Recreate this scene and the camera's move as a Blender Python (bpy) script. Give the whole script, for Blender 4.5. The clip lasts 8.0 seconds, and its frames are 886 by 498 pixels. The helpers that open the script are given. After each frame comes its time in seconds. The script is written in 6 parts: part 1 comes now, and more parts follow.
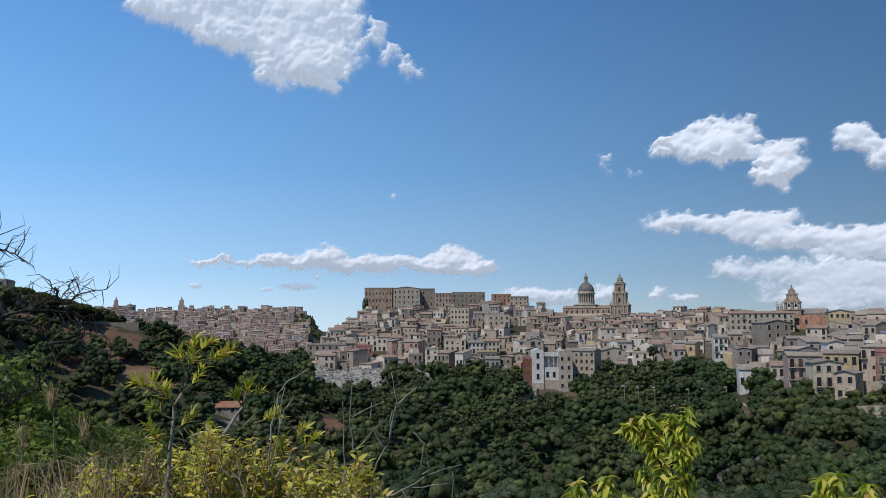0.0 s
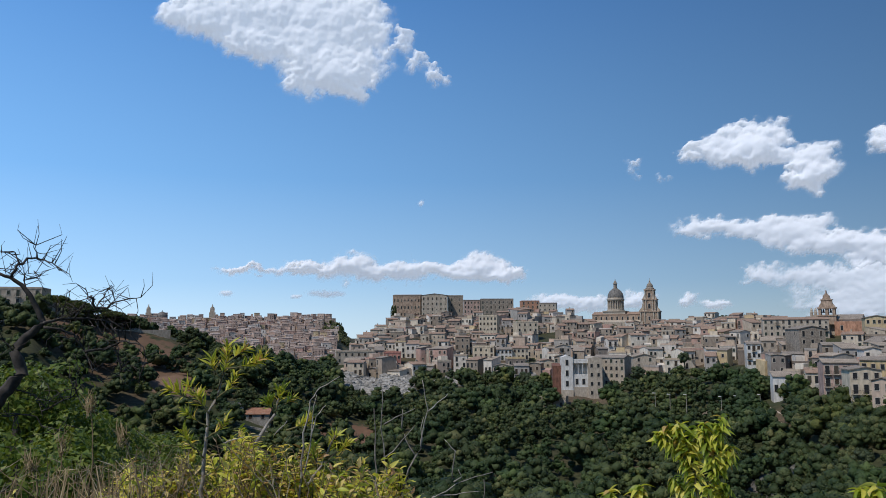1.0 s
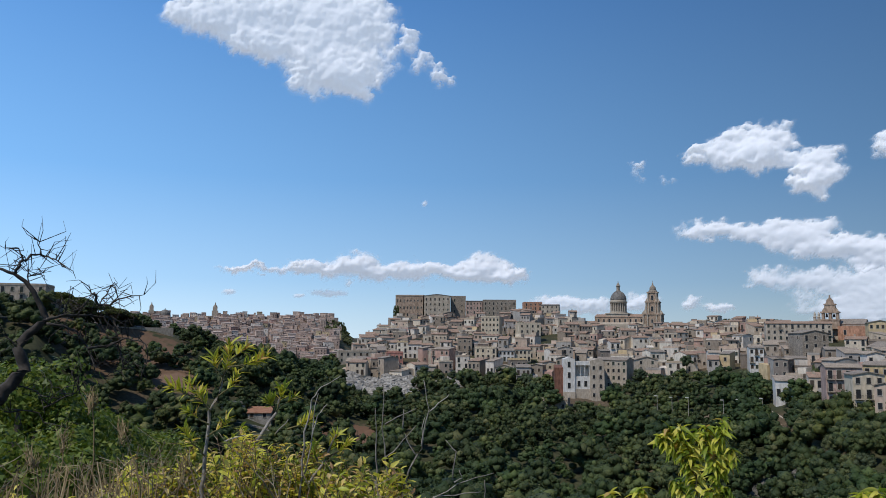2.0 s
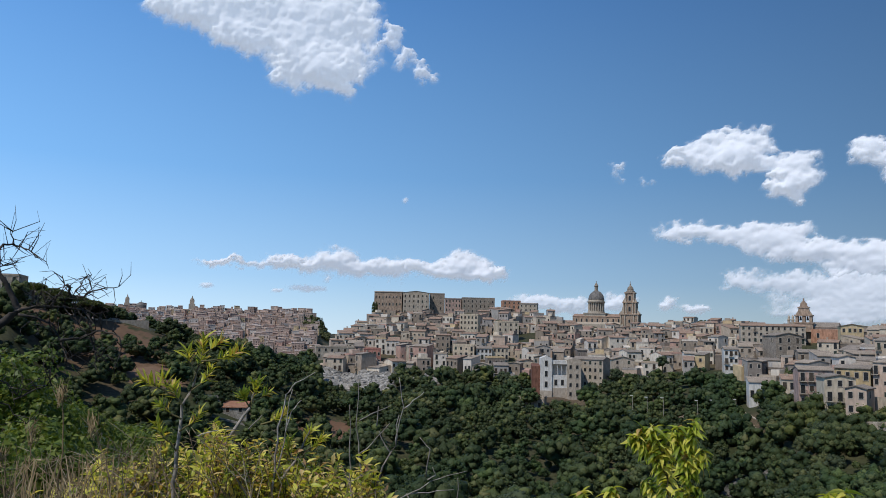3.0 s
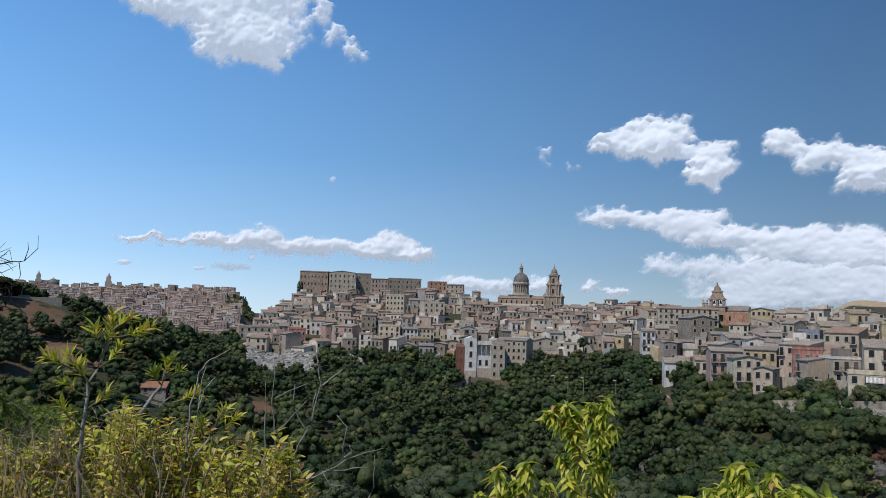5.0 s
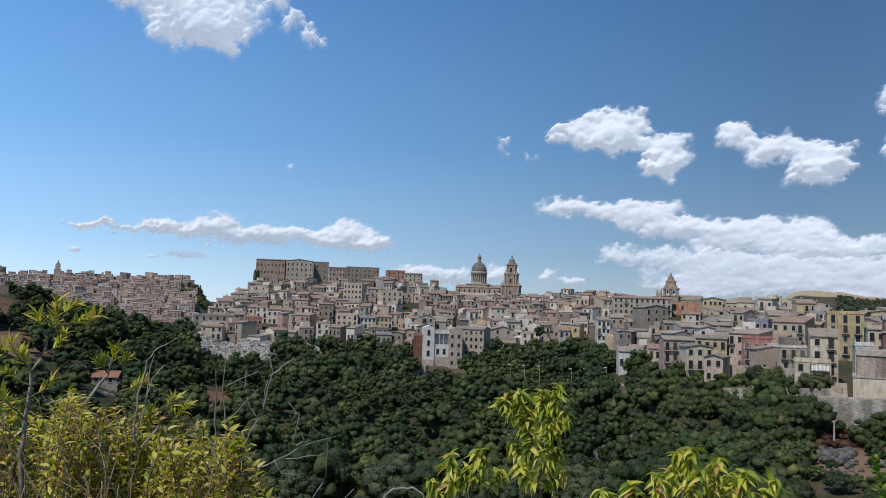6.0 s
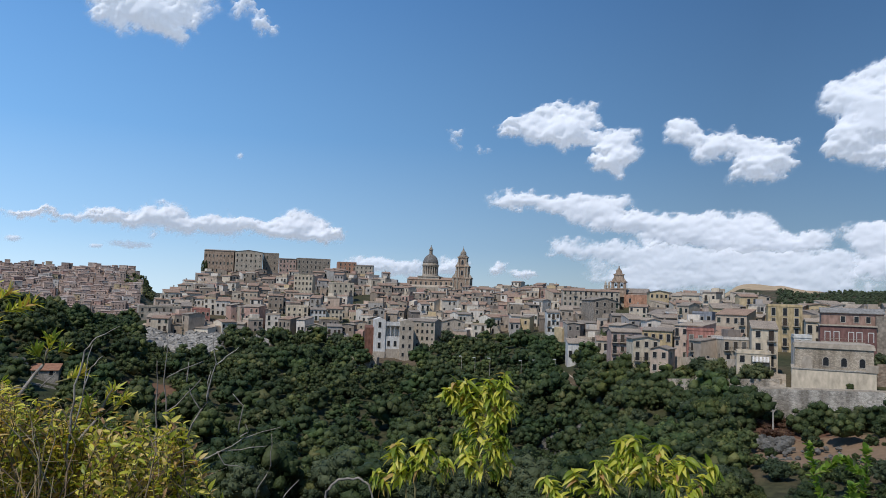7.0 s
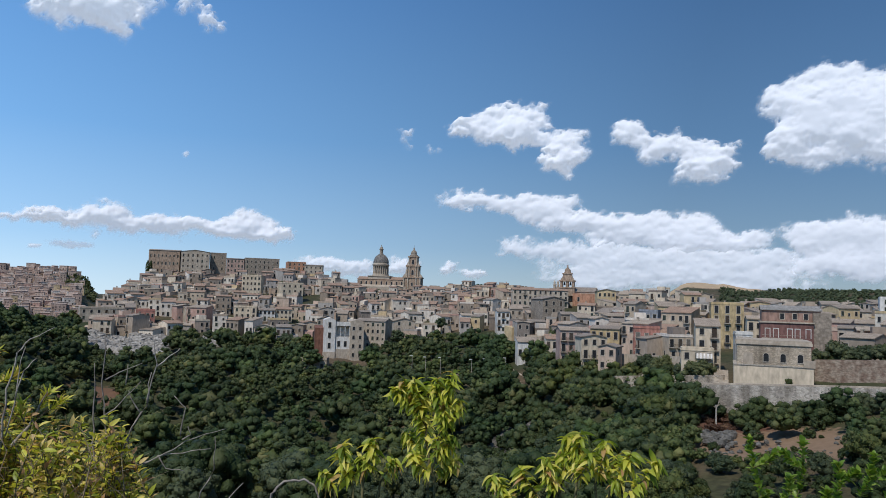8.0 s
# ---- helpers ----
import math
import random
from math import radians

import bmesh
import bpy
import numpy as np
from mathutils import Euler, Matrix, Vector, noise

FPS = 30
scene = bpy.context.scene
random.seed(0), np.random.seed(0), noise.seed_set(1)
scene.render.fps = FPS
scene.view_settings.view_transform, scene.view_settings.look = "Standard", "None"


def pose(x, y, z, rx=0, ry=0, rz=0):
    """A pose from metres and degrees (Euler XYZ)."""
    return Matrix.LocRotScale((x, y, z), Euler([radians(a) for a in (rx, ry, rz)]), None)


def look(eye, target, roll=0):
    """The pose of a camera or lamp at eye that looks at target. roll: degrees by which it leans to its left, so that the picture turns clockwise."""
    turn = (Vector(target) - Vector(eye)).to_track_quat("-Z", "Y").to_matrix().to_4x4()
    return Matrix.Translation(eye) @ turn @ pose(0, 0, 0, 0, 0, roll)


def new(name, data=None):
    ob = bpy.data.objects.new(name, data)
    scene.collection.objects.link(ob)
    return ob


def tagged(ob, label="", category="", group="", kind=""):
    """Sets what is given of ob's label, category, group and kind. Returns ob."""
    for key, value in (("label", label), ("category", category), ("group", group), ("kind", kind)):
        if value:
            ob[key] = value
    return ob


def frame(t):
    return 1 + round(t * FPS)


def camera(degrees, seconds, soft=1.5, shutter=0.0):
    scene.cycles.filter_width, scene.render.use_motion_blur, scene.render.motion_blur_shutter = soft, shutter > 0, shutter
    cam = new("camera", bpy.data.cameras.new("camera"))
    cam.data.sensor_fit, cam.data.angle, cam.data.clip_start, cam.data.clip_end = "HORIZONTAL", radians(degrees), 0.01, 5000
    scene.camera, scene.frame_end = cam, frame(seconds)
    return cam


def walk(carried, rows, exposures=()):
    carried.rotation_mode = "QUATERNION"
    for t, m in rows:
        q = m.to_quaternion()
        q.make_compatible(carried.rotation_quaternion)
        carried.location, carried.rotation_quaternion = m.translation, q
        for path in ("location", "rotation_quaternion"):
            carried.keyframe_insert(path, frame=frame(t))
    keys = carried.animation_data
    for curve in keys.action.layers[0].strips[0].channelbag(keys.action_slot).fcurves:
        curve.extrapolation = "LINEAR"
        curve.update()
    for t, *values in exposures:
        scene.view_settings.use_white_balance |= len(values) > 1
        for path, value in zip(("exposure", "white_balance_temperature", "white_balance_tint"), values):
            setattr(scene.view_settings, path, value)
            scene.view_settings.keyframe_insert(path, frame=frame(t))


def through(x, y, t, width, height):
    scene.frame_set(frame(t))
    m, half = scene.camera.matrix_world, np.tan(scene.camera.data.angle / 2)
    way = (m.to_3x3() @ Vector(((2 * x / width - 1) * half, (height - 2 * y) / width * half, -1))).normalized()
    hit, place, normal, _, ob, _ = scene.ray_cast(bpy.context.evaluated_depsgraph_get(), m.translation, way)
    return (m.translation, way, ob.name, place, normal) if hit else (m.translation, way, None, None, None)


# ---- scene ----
EYE = 1.65  # the lens stands this high over the verge
cam = camera(59.9, 8.0, soft=0.9)
walk(cam, [
    (0.0, pose(0.000, 0.000, EYE, 96.000, 0.000, 0.000)),
    (0.5, pose(-0.003, -0.006, EYE + 0.003, 96.265, 0.082, 1.154)),
    (1.0, pose(-0.009, -0.007, EYE + 0.002, 96.506, 0.085, 2.098)),
    (2.5, pose(-0.004, -0.006, EYE + 0.001, 96.546, -0.936, 1.830)),
    (3.0, pose(0.002, -0.005, EYE + 0.003, 96.366, -1.356, 0.657)),
    (3.5, pose(0.008, -0.002, EYE + 0.001, 96.122, -1.645, -0.701)),
    (4.0, pose(0.017, 0.002, EYE - 0.003, 95.792, -1.785, -2.083)),
    (4.5, pose(0.024, 0.007, EYE - 0.006, 95.442, -1.786, -3.434)),
    (6.0, pose(0.050, 0.016, EYE - 0.013, 94.358, -1.876, -7.944)),
    (6.5, pose(0.059, 0.019, EYE - 0.017, 94.064, -1.990, -9.732)),
    (7.0, pose(0.068, 0.024, EYE - 0.022, 93.898, -2.046, -11.560)),
    (7.5, pose(0.074, 0.030, EYE - 0.024, 93.880, -1.968, -13.406)),
    (8.0, pose(0.084, 0.036, EYE - 0.026, 93.987, -1.737, -15.233)),
], exposures=[(0.0, 0.02, 6230, 10), (8.0, 0.09, 6230, 10)])

# ---- daylight ----
SUN_AZ, SUN_EL = -136.0, 54.0   # degrees clockwise from straight ahead, and up
world = bpy.data.worlds.new("sky")
scene.world = world
world.use_nodes = True
wn = world.node_tree.nodes
sky = wn.new("ShaderNodeTexSky")
sky.sky_type = "NISHITA"
sky.sun_disc = False
sky.sun_elevation, sky.sun_rotation = radians(SUN_EL), radians(SUN_AZ)
sky.altitude, sky.air_density, sky.dust_density, sky.ozone_density = 300, 1.0, 0.1, 2.5
wn["Background"].inputs["Strength"].default_value = 0.079
link = world.node_tree.links.new
coords = wn.new("ShaderNodeTexCoord").outputs["Generated"]
split = wn.new("ShaderNodeSeparateXYZ")
link(coords, split.inputs[0])
haze = wn.new("ShaderNodeValToRGB")          # the summer haze: pale at the skyline, deep blue overhead
for place, tone in ((0.0, (5.0, 6.7, 8.0)), (0.07, (3.1, 5.1, 7.4)), (0.2, (1.6, 3.6, 6.55)), (0.42, (0.78, 2.22, 5.1)), (1.0, (0.45, 1.2, 3.0))):
    e = haze.color_ramp.elements.new(place) if 0 < place < 1 else haze.color_ramp.elements[-1 if place else 0]
    e.color = (*tone, 1)
link(split.outputs["Z"], haze.inputs["Fac"])
side = wn.new("ShaderNodeVectorMath")        # brighter towards the sun's side
side.operation = "DOT_PRODUCT"
side.inputs[1].default_value = (math.sin(radians(-95)), math.cos(radians(-95)), 0)
link(coords, side.inputs[0])
gain = wn.new("ShaderNodeMapRange")
gain.inputs["From Min"].default_value, gain.inputs["From Max"].default_value = -0.6, 0.6
gain.inputs["To Min"].default_value, gain.inputs["To Max"].default_value = 0.68, 2.1
link(side.outputs["Value"], gain.inputs["Value"])
lifted = wn.new("ShaderNodeVectorMath")
lifted.operation = "SCALE"
link(haze.outputs["Color"], lifted.inputs[0])
link(gain.outputs["Result"], lifted.inputs["Scale"])
both = wn.new("ShaderNodeMix")
both.data_type = "RGBA"
both.inputs[0].default_value = 0.8
link(sky.outputs["Color"], both.inputs[6])
link(lifted.outputs[0], both.inputs[7])
link(both.outputs[2], wn["Background"].inputs["Color"])
sun_data = bpy.data.lights.new("sun", "SUN")
sun_data.energy, sun_data.angle, sun_data.color = 3.2, radians(0.6), (1.0, 0.93, 0.84)
sun = new("sun", sun_data)
sun.matrix_world = look((0, 0, 0), (-math.sin(radians(SUN_AZ)) * math.cos(radians(SUN_EL)),
                                    -math.cos(radians(SUN_AZ)) * math.cos(radians(SUN_EL)), -math.sin(radians(SUN_EL))))

# ---- materials ----
def nodes_of(name, rough=0.9):
    m = bpy.data.materials.new(name)
    m.use_nodes = True
    nt = m.node_tree
    b = nt.nodes["Principled BSDF"]
    b.inputs["Roughness"].default_value = rough
    b.inputs["Specular IOR Level"].default_value = 0.25
    return m, nt, b


def ramp(nt, stops, constant=False):
    r = nt.nodes.new("ShaderNodeValToRGB")
    r.color_ramp.interpolation = "CONSTANT" if constant else "LINEAR"
    while len(r.color_ramp.elements) < len(stops):
        r.color_ramp.elements.new(0.5)
    for e, (p, c) in zip(r.color_ramp.elements, stops):
        e.position, e.color = p, (*c, 1)
    return r


def noise_tex(nt, coord, scale, detail=4.0, stretch=None):
    n = nt.nodes.new("ShaderNodeTexNoise")
    n.inputs["Scale"].default_value, n.inputs["Detail"].default_value = scale, detail
    if stretch:
        mp = nt.nodes.new("ShaderNodeMapping")
        mp.inputs["Scale"].default_value = stretch
        nt.links.new(coord, mp.inputs["Vector"])
        coord = mp.outputs["Vector"]
    nt.links.new(coord, n.inputs["Vector"])
    return n.outputs["Fac"]


def blend(nt, kind, fac, a, b):
    x = nt.nodes.new("ShaderNodeMix")
    x.data_type, x.blend_type = "RGBA", kind
    for sock, v in ((0, fac), (6, a), (7, b)):
        if hasattr(v, "links"):
            nt.links.new(v, x.inputs[sock])
        else:
            x.inputs[sock].default_value = v if sock == 0 else (*v, 1)
    return x.outputs[2]


def surface(name, stops, rough=0.9, coarse=0.15, fine=2.0, streak=None, bump=0.3, by_object=False, island=False, tint=0.25, dist=0.03):
    """A weathered surface: colours picked by object, island or coarse noise, then fine stains and relief."""
    m, nt, b = nodes_of(name, rough)
    co = nt.nodes.new("ShaderNodeTexCoord").outputs["Object"]
    if by_object:
        src = nt.nodes.new("ShaderNodeObjectInfo").outputs["Random"]
    elif island:
        src = nt.nodes.new("ShaderNodeNewGeometry").outputs["Random Per Island"]
    else:
        src = noise_tex(nt, co, coarse, 5)
    base = ramp(nt, stops, constant=by_object or island)
    nt.links.new(src, base.inputs["Fac"])
    n1 = noise_tex(nt, co, fine, 6, streak)
    dirt = ramp(nt, [(0.3, (1 - tint * 2,) * 3), (0.7, (1 + tint * 0.4,) * 3)])
    nt.links.new(n1, dirt.inputs["Fac"])
    col = blend(nt, "MULTIPLY", 1.0, base.outputs["Color"], dirt.outputs["Color"])
    if by_object or island:
        n2 = noise_tex(nt, co, coarse, 4)
        d2 = ramp(nt, [(0.35, (1 - tint,) * 3), (0.65, (1.05,) * 3)])
        nt.links.new(n2, d2.inputs["Fac"])
        col = blend(nt, "MULTIPLY", 1.0, col, d2.outputs["Color"])
    nt.links.new(col, b.inputs["Base Color"])
    bp = nt.nodes.new("ShaderNodeBump")
    bp.inputs["Strength"].default_value, bp.inputs["Distance"].default_value = bump, dist
    nt.links.new(n1, bp.inputs["Height"])
    nt.links.new(bp.outputs["Normal"], b.inputs["Normal"])
    return m


def foliage(name, stops, through=0.35, rough=0.6, by_object=False, patchy=0.0, relief=0.0, per_tree=False):
    m, nt, b = nodes_of(name, rough)
    if by_object:
        src = nt.nodes.new("ShaderNodeObjectInfo").outputs["Random"]
    else:
        src = nt.nodes.new("ShaderNodeNewGeometry").outputs["Random Per Island"]
    r = ramp(nt, stops)
    nt.links.new(src, r.inputs["Fac"])
    col = r.outputs["Color"]
    if patchy:
        co = nt.nodes.new("ShaderNodeTexCoord").outputs["Object"]
        p = ramp(nt, [(0.36, (0.62, 0.66, 0.62)), (0.5, (1.0, 1.0, 1.0)), (0.66, (1.55, 1.5, 1.25))])
        nt.links.new(noise_tex(nt, co, patchy, 3), p.inputs["Fac"])
        col = blend(nt, "MULTIPLY", 1.0, col, p.outputs["Color"])
        p2 = ramp(nt, [(0.38, (0.78, 0.94, 0.92)), (0.5, (1.0, 1.0, 1.0)), (0.62, (1.2, 1.14, 1.12)), (0.72, (1.5, 1.35, 0.95))])
        nt.links.new(noise_tex(nt, co, patchy * 0.37, 4), p2.inputs["Fac"])
        col = blend(nt, "MULTIPLY", 1.0, col, p2.outputs["Color"])
    if per_tree:
        p3 = ramp(nt, [(0.0, (0.66, 0.76, 0.70)), (0.4, (0.95, 0.98, 0.92)), (0.75, (1.25, 1.2, 1.1)), (1.0, (1.6, 1.4, 0.95))])
        nt.links.new(nt.nodes.new("ShaderNodeObjectInfo").outputs["Random"], p3.inputs["Fac"])
        col = blend(nt, "MULTIPLY", 1.0, col, p3.outputs["Color"])
    if relief:
        ro = nt.nodes.new("ShaderNodeTexCoord").outputs["Object"]
        bp = nt.nodes.new("ShaderNodeBump")
        bp.inputs["Strength"].default_value, bp.inputs["Distance"].default_value = 1.0, 0.35
        nt.links.new(noise_tex(nt, ro, relief, 3), bp.inputs["Height"])
        nt.links.new(bp.outputs["Normal"], b.inputs["Normal"])
    nt.links.new(col, b.inputs["Base Color"])
    tr = nt.nodes.new("ShaderNodeBsdfTranslucent")
    lift = blend(nt, "MULTIPLY", 1.0, col, (1.3, 1.25, 0.6))
    nt.links.new(lift, tr.inputs["Color"])
    mix = nt.nodes.new("ShaderNodeMixShader")
    mix.inputs[0].default_value = through
    nt.links.new(b.outputs[0], mix.inputs[1])
    nt.links.new(tr.outputs[0], mix.inputs[2])
    nt.links.new(mix.outputs[0], nt.nodes["Material Output"].inputs["Surface"])
    return m


PLASTER_TONES = [(0.0, (0.50, 0.40, 0.29)), (0.10, (0.31, 0.25, 0.19)), (0.20, (0.62, 0.52, 0.39)), (0.32, (0.42, 0.34, 0.26)), (0.42, (0.70, 0.62, 0.50)), (0.51, (0.38, 0.345, 0.30)),
                 (0.60, (0.55, 0.42, 0.32)), (0.68, (0.24, 0.20, 0.165)), (0.75, (0.70, 0.62, 0.52)), (0.83, (0.56, 0.43, 0.25)), (0.89, (0.50, 0.32, 0.25)), (0.94, (0.42, 0.375, 0.33))]
PLASTER = surface("old_plaster", PLASTER_TONES, coarse=0.22, fine=1.1, streak=(1, 1, 0.5), by_object=True, bump=0.4, tint=0.14)
PLASTER_JOINED = surface("old_plaster_rows", PLASTER_TONES, coarse=0.22, fine=1.1, streak=(1, 1, 0.5), island=True, bump=0.4, tint=0.14)
STONE = surface("pale_limestone", [(0.3, (0.38, 0.315, 0.24)), (0.7, (0.50, 0.425, 0.33))], coarse=0.3, fine=1.6, streak=(1, 1, 0.5), tint=0.17)
WARMSTONE = surface("warm_limestone", [(0.3, (0.33, 0.235, 0.165)), (0.7, (0.44, 0.325, 0.235))], coarse=0.3, fine=1.2, streak=(1, 1, 0.5))
DARKSTONE = surface("dark_limestone", [(0.3, (0.26, 0.215, 0.165)), (0.7, (0.36, 0.30, 0.235))], coarse=0.3, fine=1.4)
TILES = surface("weathered_roof_tiles", [(0.0, (0.41, 0.33, 0.25)), (0.3, (0.33, 0.275, 0.22)), (0.6, (0.46, 0.375, 0.285)),
                                         (0.85, (0.40, 0.27, 0.19))], coarse=0.5, fine=2.2, streak=(6, 0.6, 0.6), by_object=True, bump=0.8, dist=0.08)
GLASS = surface("dark_window_glass", [(0.0, (0.02, 0.022, 0.025)), (1.0, (0.045, 0.045, 0.045))], rough=0.25, bump=0.0)
SURROUND = surface("window_surround", [(0.0, (0.42, 0.37, 0.30)), (1.0, (0.50, 0.45, 0.37))], fine=3)
SHUTTER = surface("painted_shutter", [(0.0, (0.045, 0.06, 0.045)), (0.4, (0.07, 0.05, 0.035)), (0.7, (0.10, 0.08, 0.06)), (0.9, (0.20, 0.18, 0.15))], by_object=True, rough=0.7, fine=4)
IRON = surface("dark_iron", [(0.0, (0.03, 0.03, 0.03)), (1.0, (0.06, 0.055, 0.05))], rough=0.5)
GROUND = surface("scrub_ground", [(0.35, (0.040, 0.050, 0.018)), (0.52, (0.070, 0.066, 0.030)), (0.64, (0.12, 0.085, 0.05)), (0.75, (0.16, 0.125, 0.08))],
                 coarse=0.035, fine=0.9, bump=0.6, dist=0.2)


def patch(mat, x, y, rad, col):
    """A field of another colour lying on the ground round a place."""
    nt = mat.node_tree
    b = nt.nodes["Principled BSDF"]
    before = b.inputs["Base Color"].links[0].from_socket
    co = nt.nodes.new("ShaderNodeTexCoord").outputs["Object"]
    off = nt.nodes.new("ShaderNodeVectorMath")
    off.operation = "DISTANCE"
    flat = nt.nodes.new("ShaderNodeVectorMath")
    flat.operation = "MULTIPLY"
    flat.inputs[1].default_value = (1, 1, 0)
    nt.links.new(co, flat.inputs[0])
    nt.links.new(flat.outputs[0], off.inputs[0])
    off.inputs[1].default_value = (x, y, 0)
    n = noise_tex(nt, co, 9.0 / rad, 5)
    add = nt.nodes.new("ShaderNodeMath")
    add.operation = "MULTIPLY_ADD"
    nt.links.new(n, add.inputs[0])
    add.inputs[1].default_value = rad * 0.9
    nt.links.new(off.outputs["Value"], add.inputs[2])
    fac = ramp(nt, [(0.9, (1, 1, 1)), (1.0, (0, 0, 0))])
    div = nt.nodes.new("ShaderNodeMath")
    div.operation = "DIVIDE"
    nt.links.new(add.outputs[0], div.inputs[0])
    div.inputs[1].default_value = rad * 1.45
    nt.links.new(div.outputs[0], fac.inputs["Fac"])
    shade = blend(nt, "MIX", n, tuple(c * 0.7 for c in col), tuple(min(1, c * 1.25) for c in col))
    nt.links.new(blend(nt, "MIX", fac.outputs["Color"], before, shade), b.inputs["Base Color"])


for az_, r_, rad_, col_ in ((34.2, 1480, 110, (0.42, 0.31, 0.19)), (35.2, 151, 11, (0.12, 0.06, 0.038)), (38.5, 140, 14, (0.21, 0.14, 0.085)), (-21.5, 262, 13, (0.20, 0.125, 0.08)), (-26, 285, 30, (0.14, 0.085, 0.05)),
                            (3.0, 290, 9, (0.13, 0.06, 0.04)), (-8.3, 250, 14, (0.15, 0.085, 0.05))):
    patch(GROUND, r_ * math.sin(radians(az_)), r_ * math.cos(radians(az_)), rad_, col_)
WOOD_TONES = [(0.0, (0.034, 0.050, 0.017)), (0.5, (0.056, 0.078, 0.027)), (0.85, (0.085, 0.104, 0.037)), (1.0, (0.13, 0.132, 0.054))]
CROWN = foliage("dark_tree_leaves", WOOD_TONES, 0.25, relief=2.2, per_tree=True)
WOOD = foliage("woodland_leaves", WOOD_TONES, 0.25, patchy=0.11, relief=2.2)
CROWN_B = foliage("grey_green_leaves", [(0.0, (0.052, 0.068, 0.036)), (0.6, (0.080, 0.100, 0.050)), (1.0, (0.12, 0.135, 0.070))], 0.25, relief=2.2, per_tree=True)
BARK = surface("grey_bark", [(0.3, (0.09, 0.07, 0.05)), (0.7, (0.19, 0.155, 0.12))], coarse=2, fine=18, bump=0.5, dist=0.004)


def cloud_matter():
    m = bpy.data.materials.new("cloud")
    m.use_nodes = True
    nt = m.node_tree
    nt.nodes.remove(nt.nodes["Principled BSDF"])
    at = nt.nodes.new("ShaderNodeAttribute")
    at.attribute_name = "thickness"
    d = nt.nodes.new("ShaderNodeBsdfDiffuse")
    d.inputs["Color"].default_value = (0.62, 0.62, 0.64, 1)
    g = nt.nodes.new("ShaderNodeBsdfTranslucent")
    g.inputs["Color"].default_value = (0.62, 0.62, 0.64, 1)
    lit = nt.nodes.new("ShaderNodeMixShader")
    lit.inputs[0].default_value = 0.4
    t = nt.nodes.new("ShaderNodeBsdfTransparent")
    mix = nt.nodes.new("ShaderNodeMixShader")
    nt.links.new(d.outputs[0], lit.inputs[1])
    nt.links.new(g.outputs[0], lit.inputs[2])
    nt.links.new(at.outputs["Fac"], mix.inputs[0])
    nt.links.new(t.outputs[0], mix.inputs[1])
    # added emission stands in for light scattered inside the cloud, lifting its darker parts
    glow = nt.nodes.new("ShaderNodeEmission")
    glow.inputs["Color"].default_value, glow.inputs["Strength"].default_value = (0.86, 0.91, 1.0, 1), 0.36
    both = nt.nodes.new("ShaderNodeAddShader")
    nt.links.new(lit.outputs[0], both.inputs[0])
    nt.links.new(glow.outputs[0], both.inputs[1])
    nt.links.new(both.outputs[0], mix.inputs[2])
    nt.links.new(mix.outputs[0], nt.nodes["Material Output"].inputs["Surface"])
    return m


CLOUD = cloud_matter()

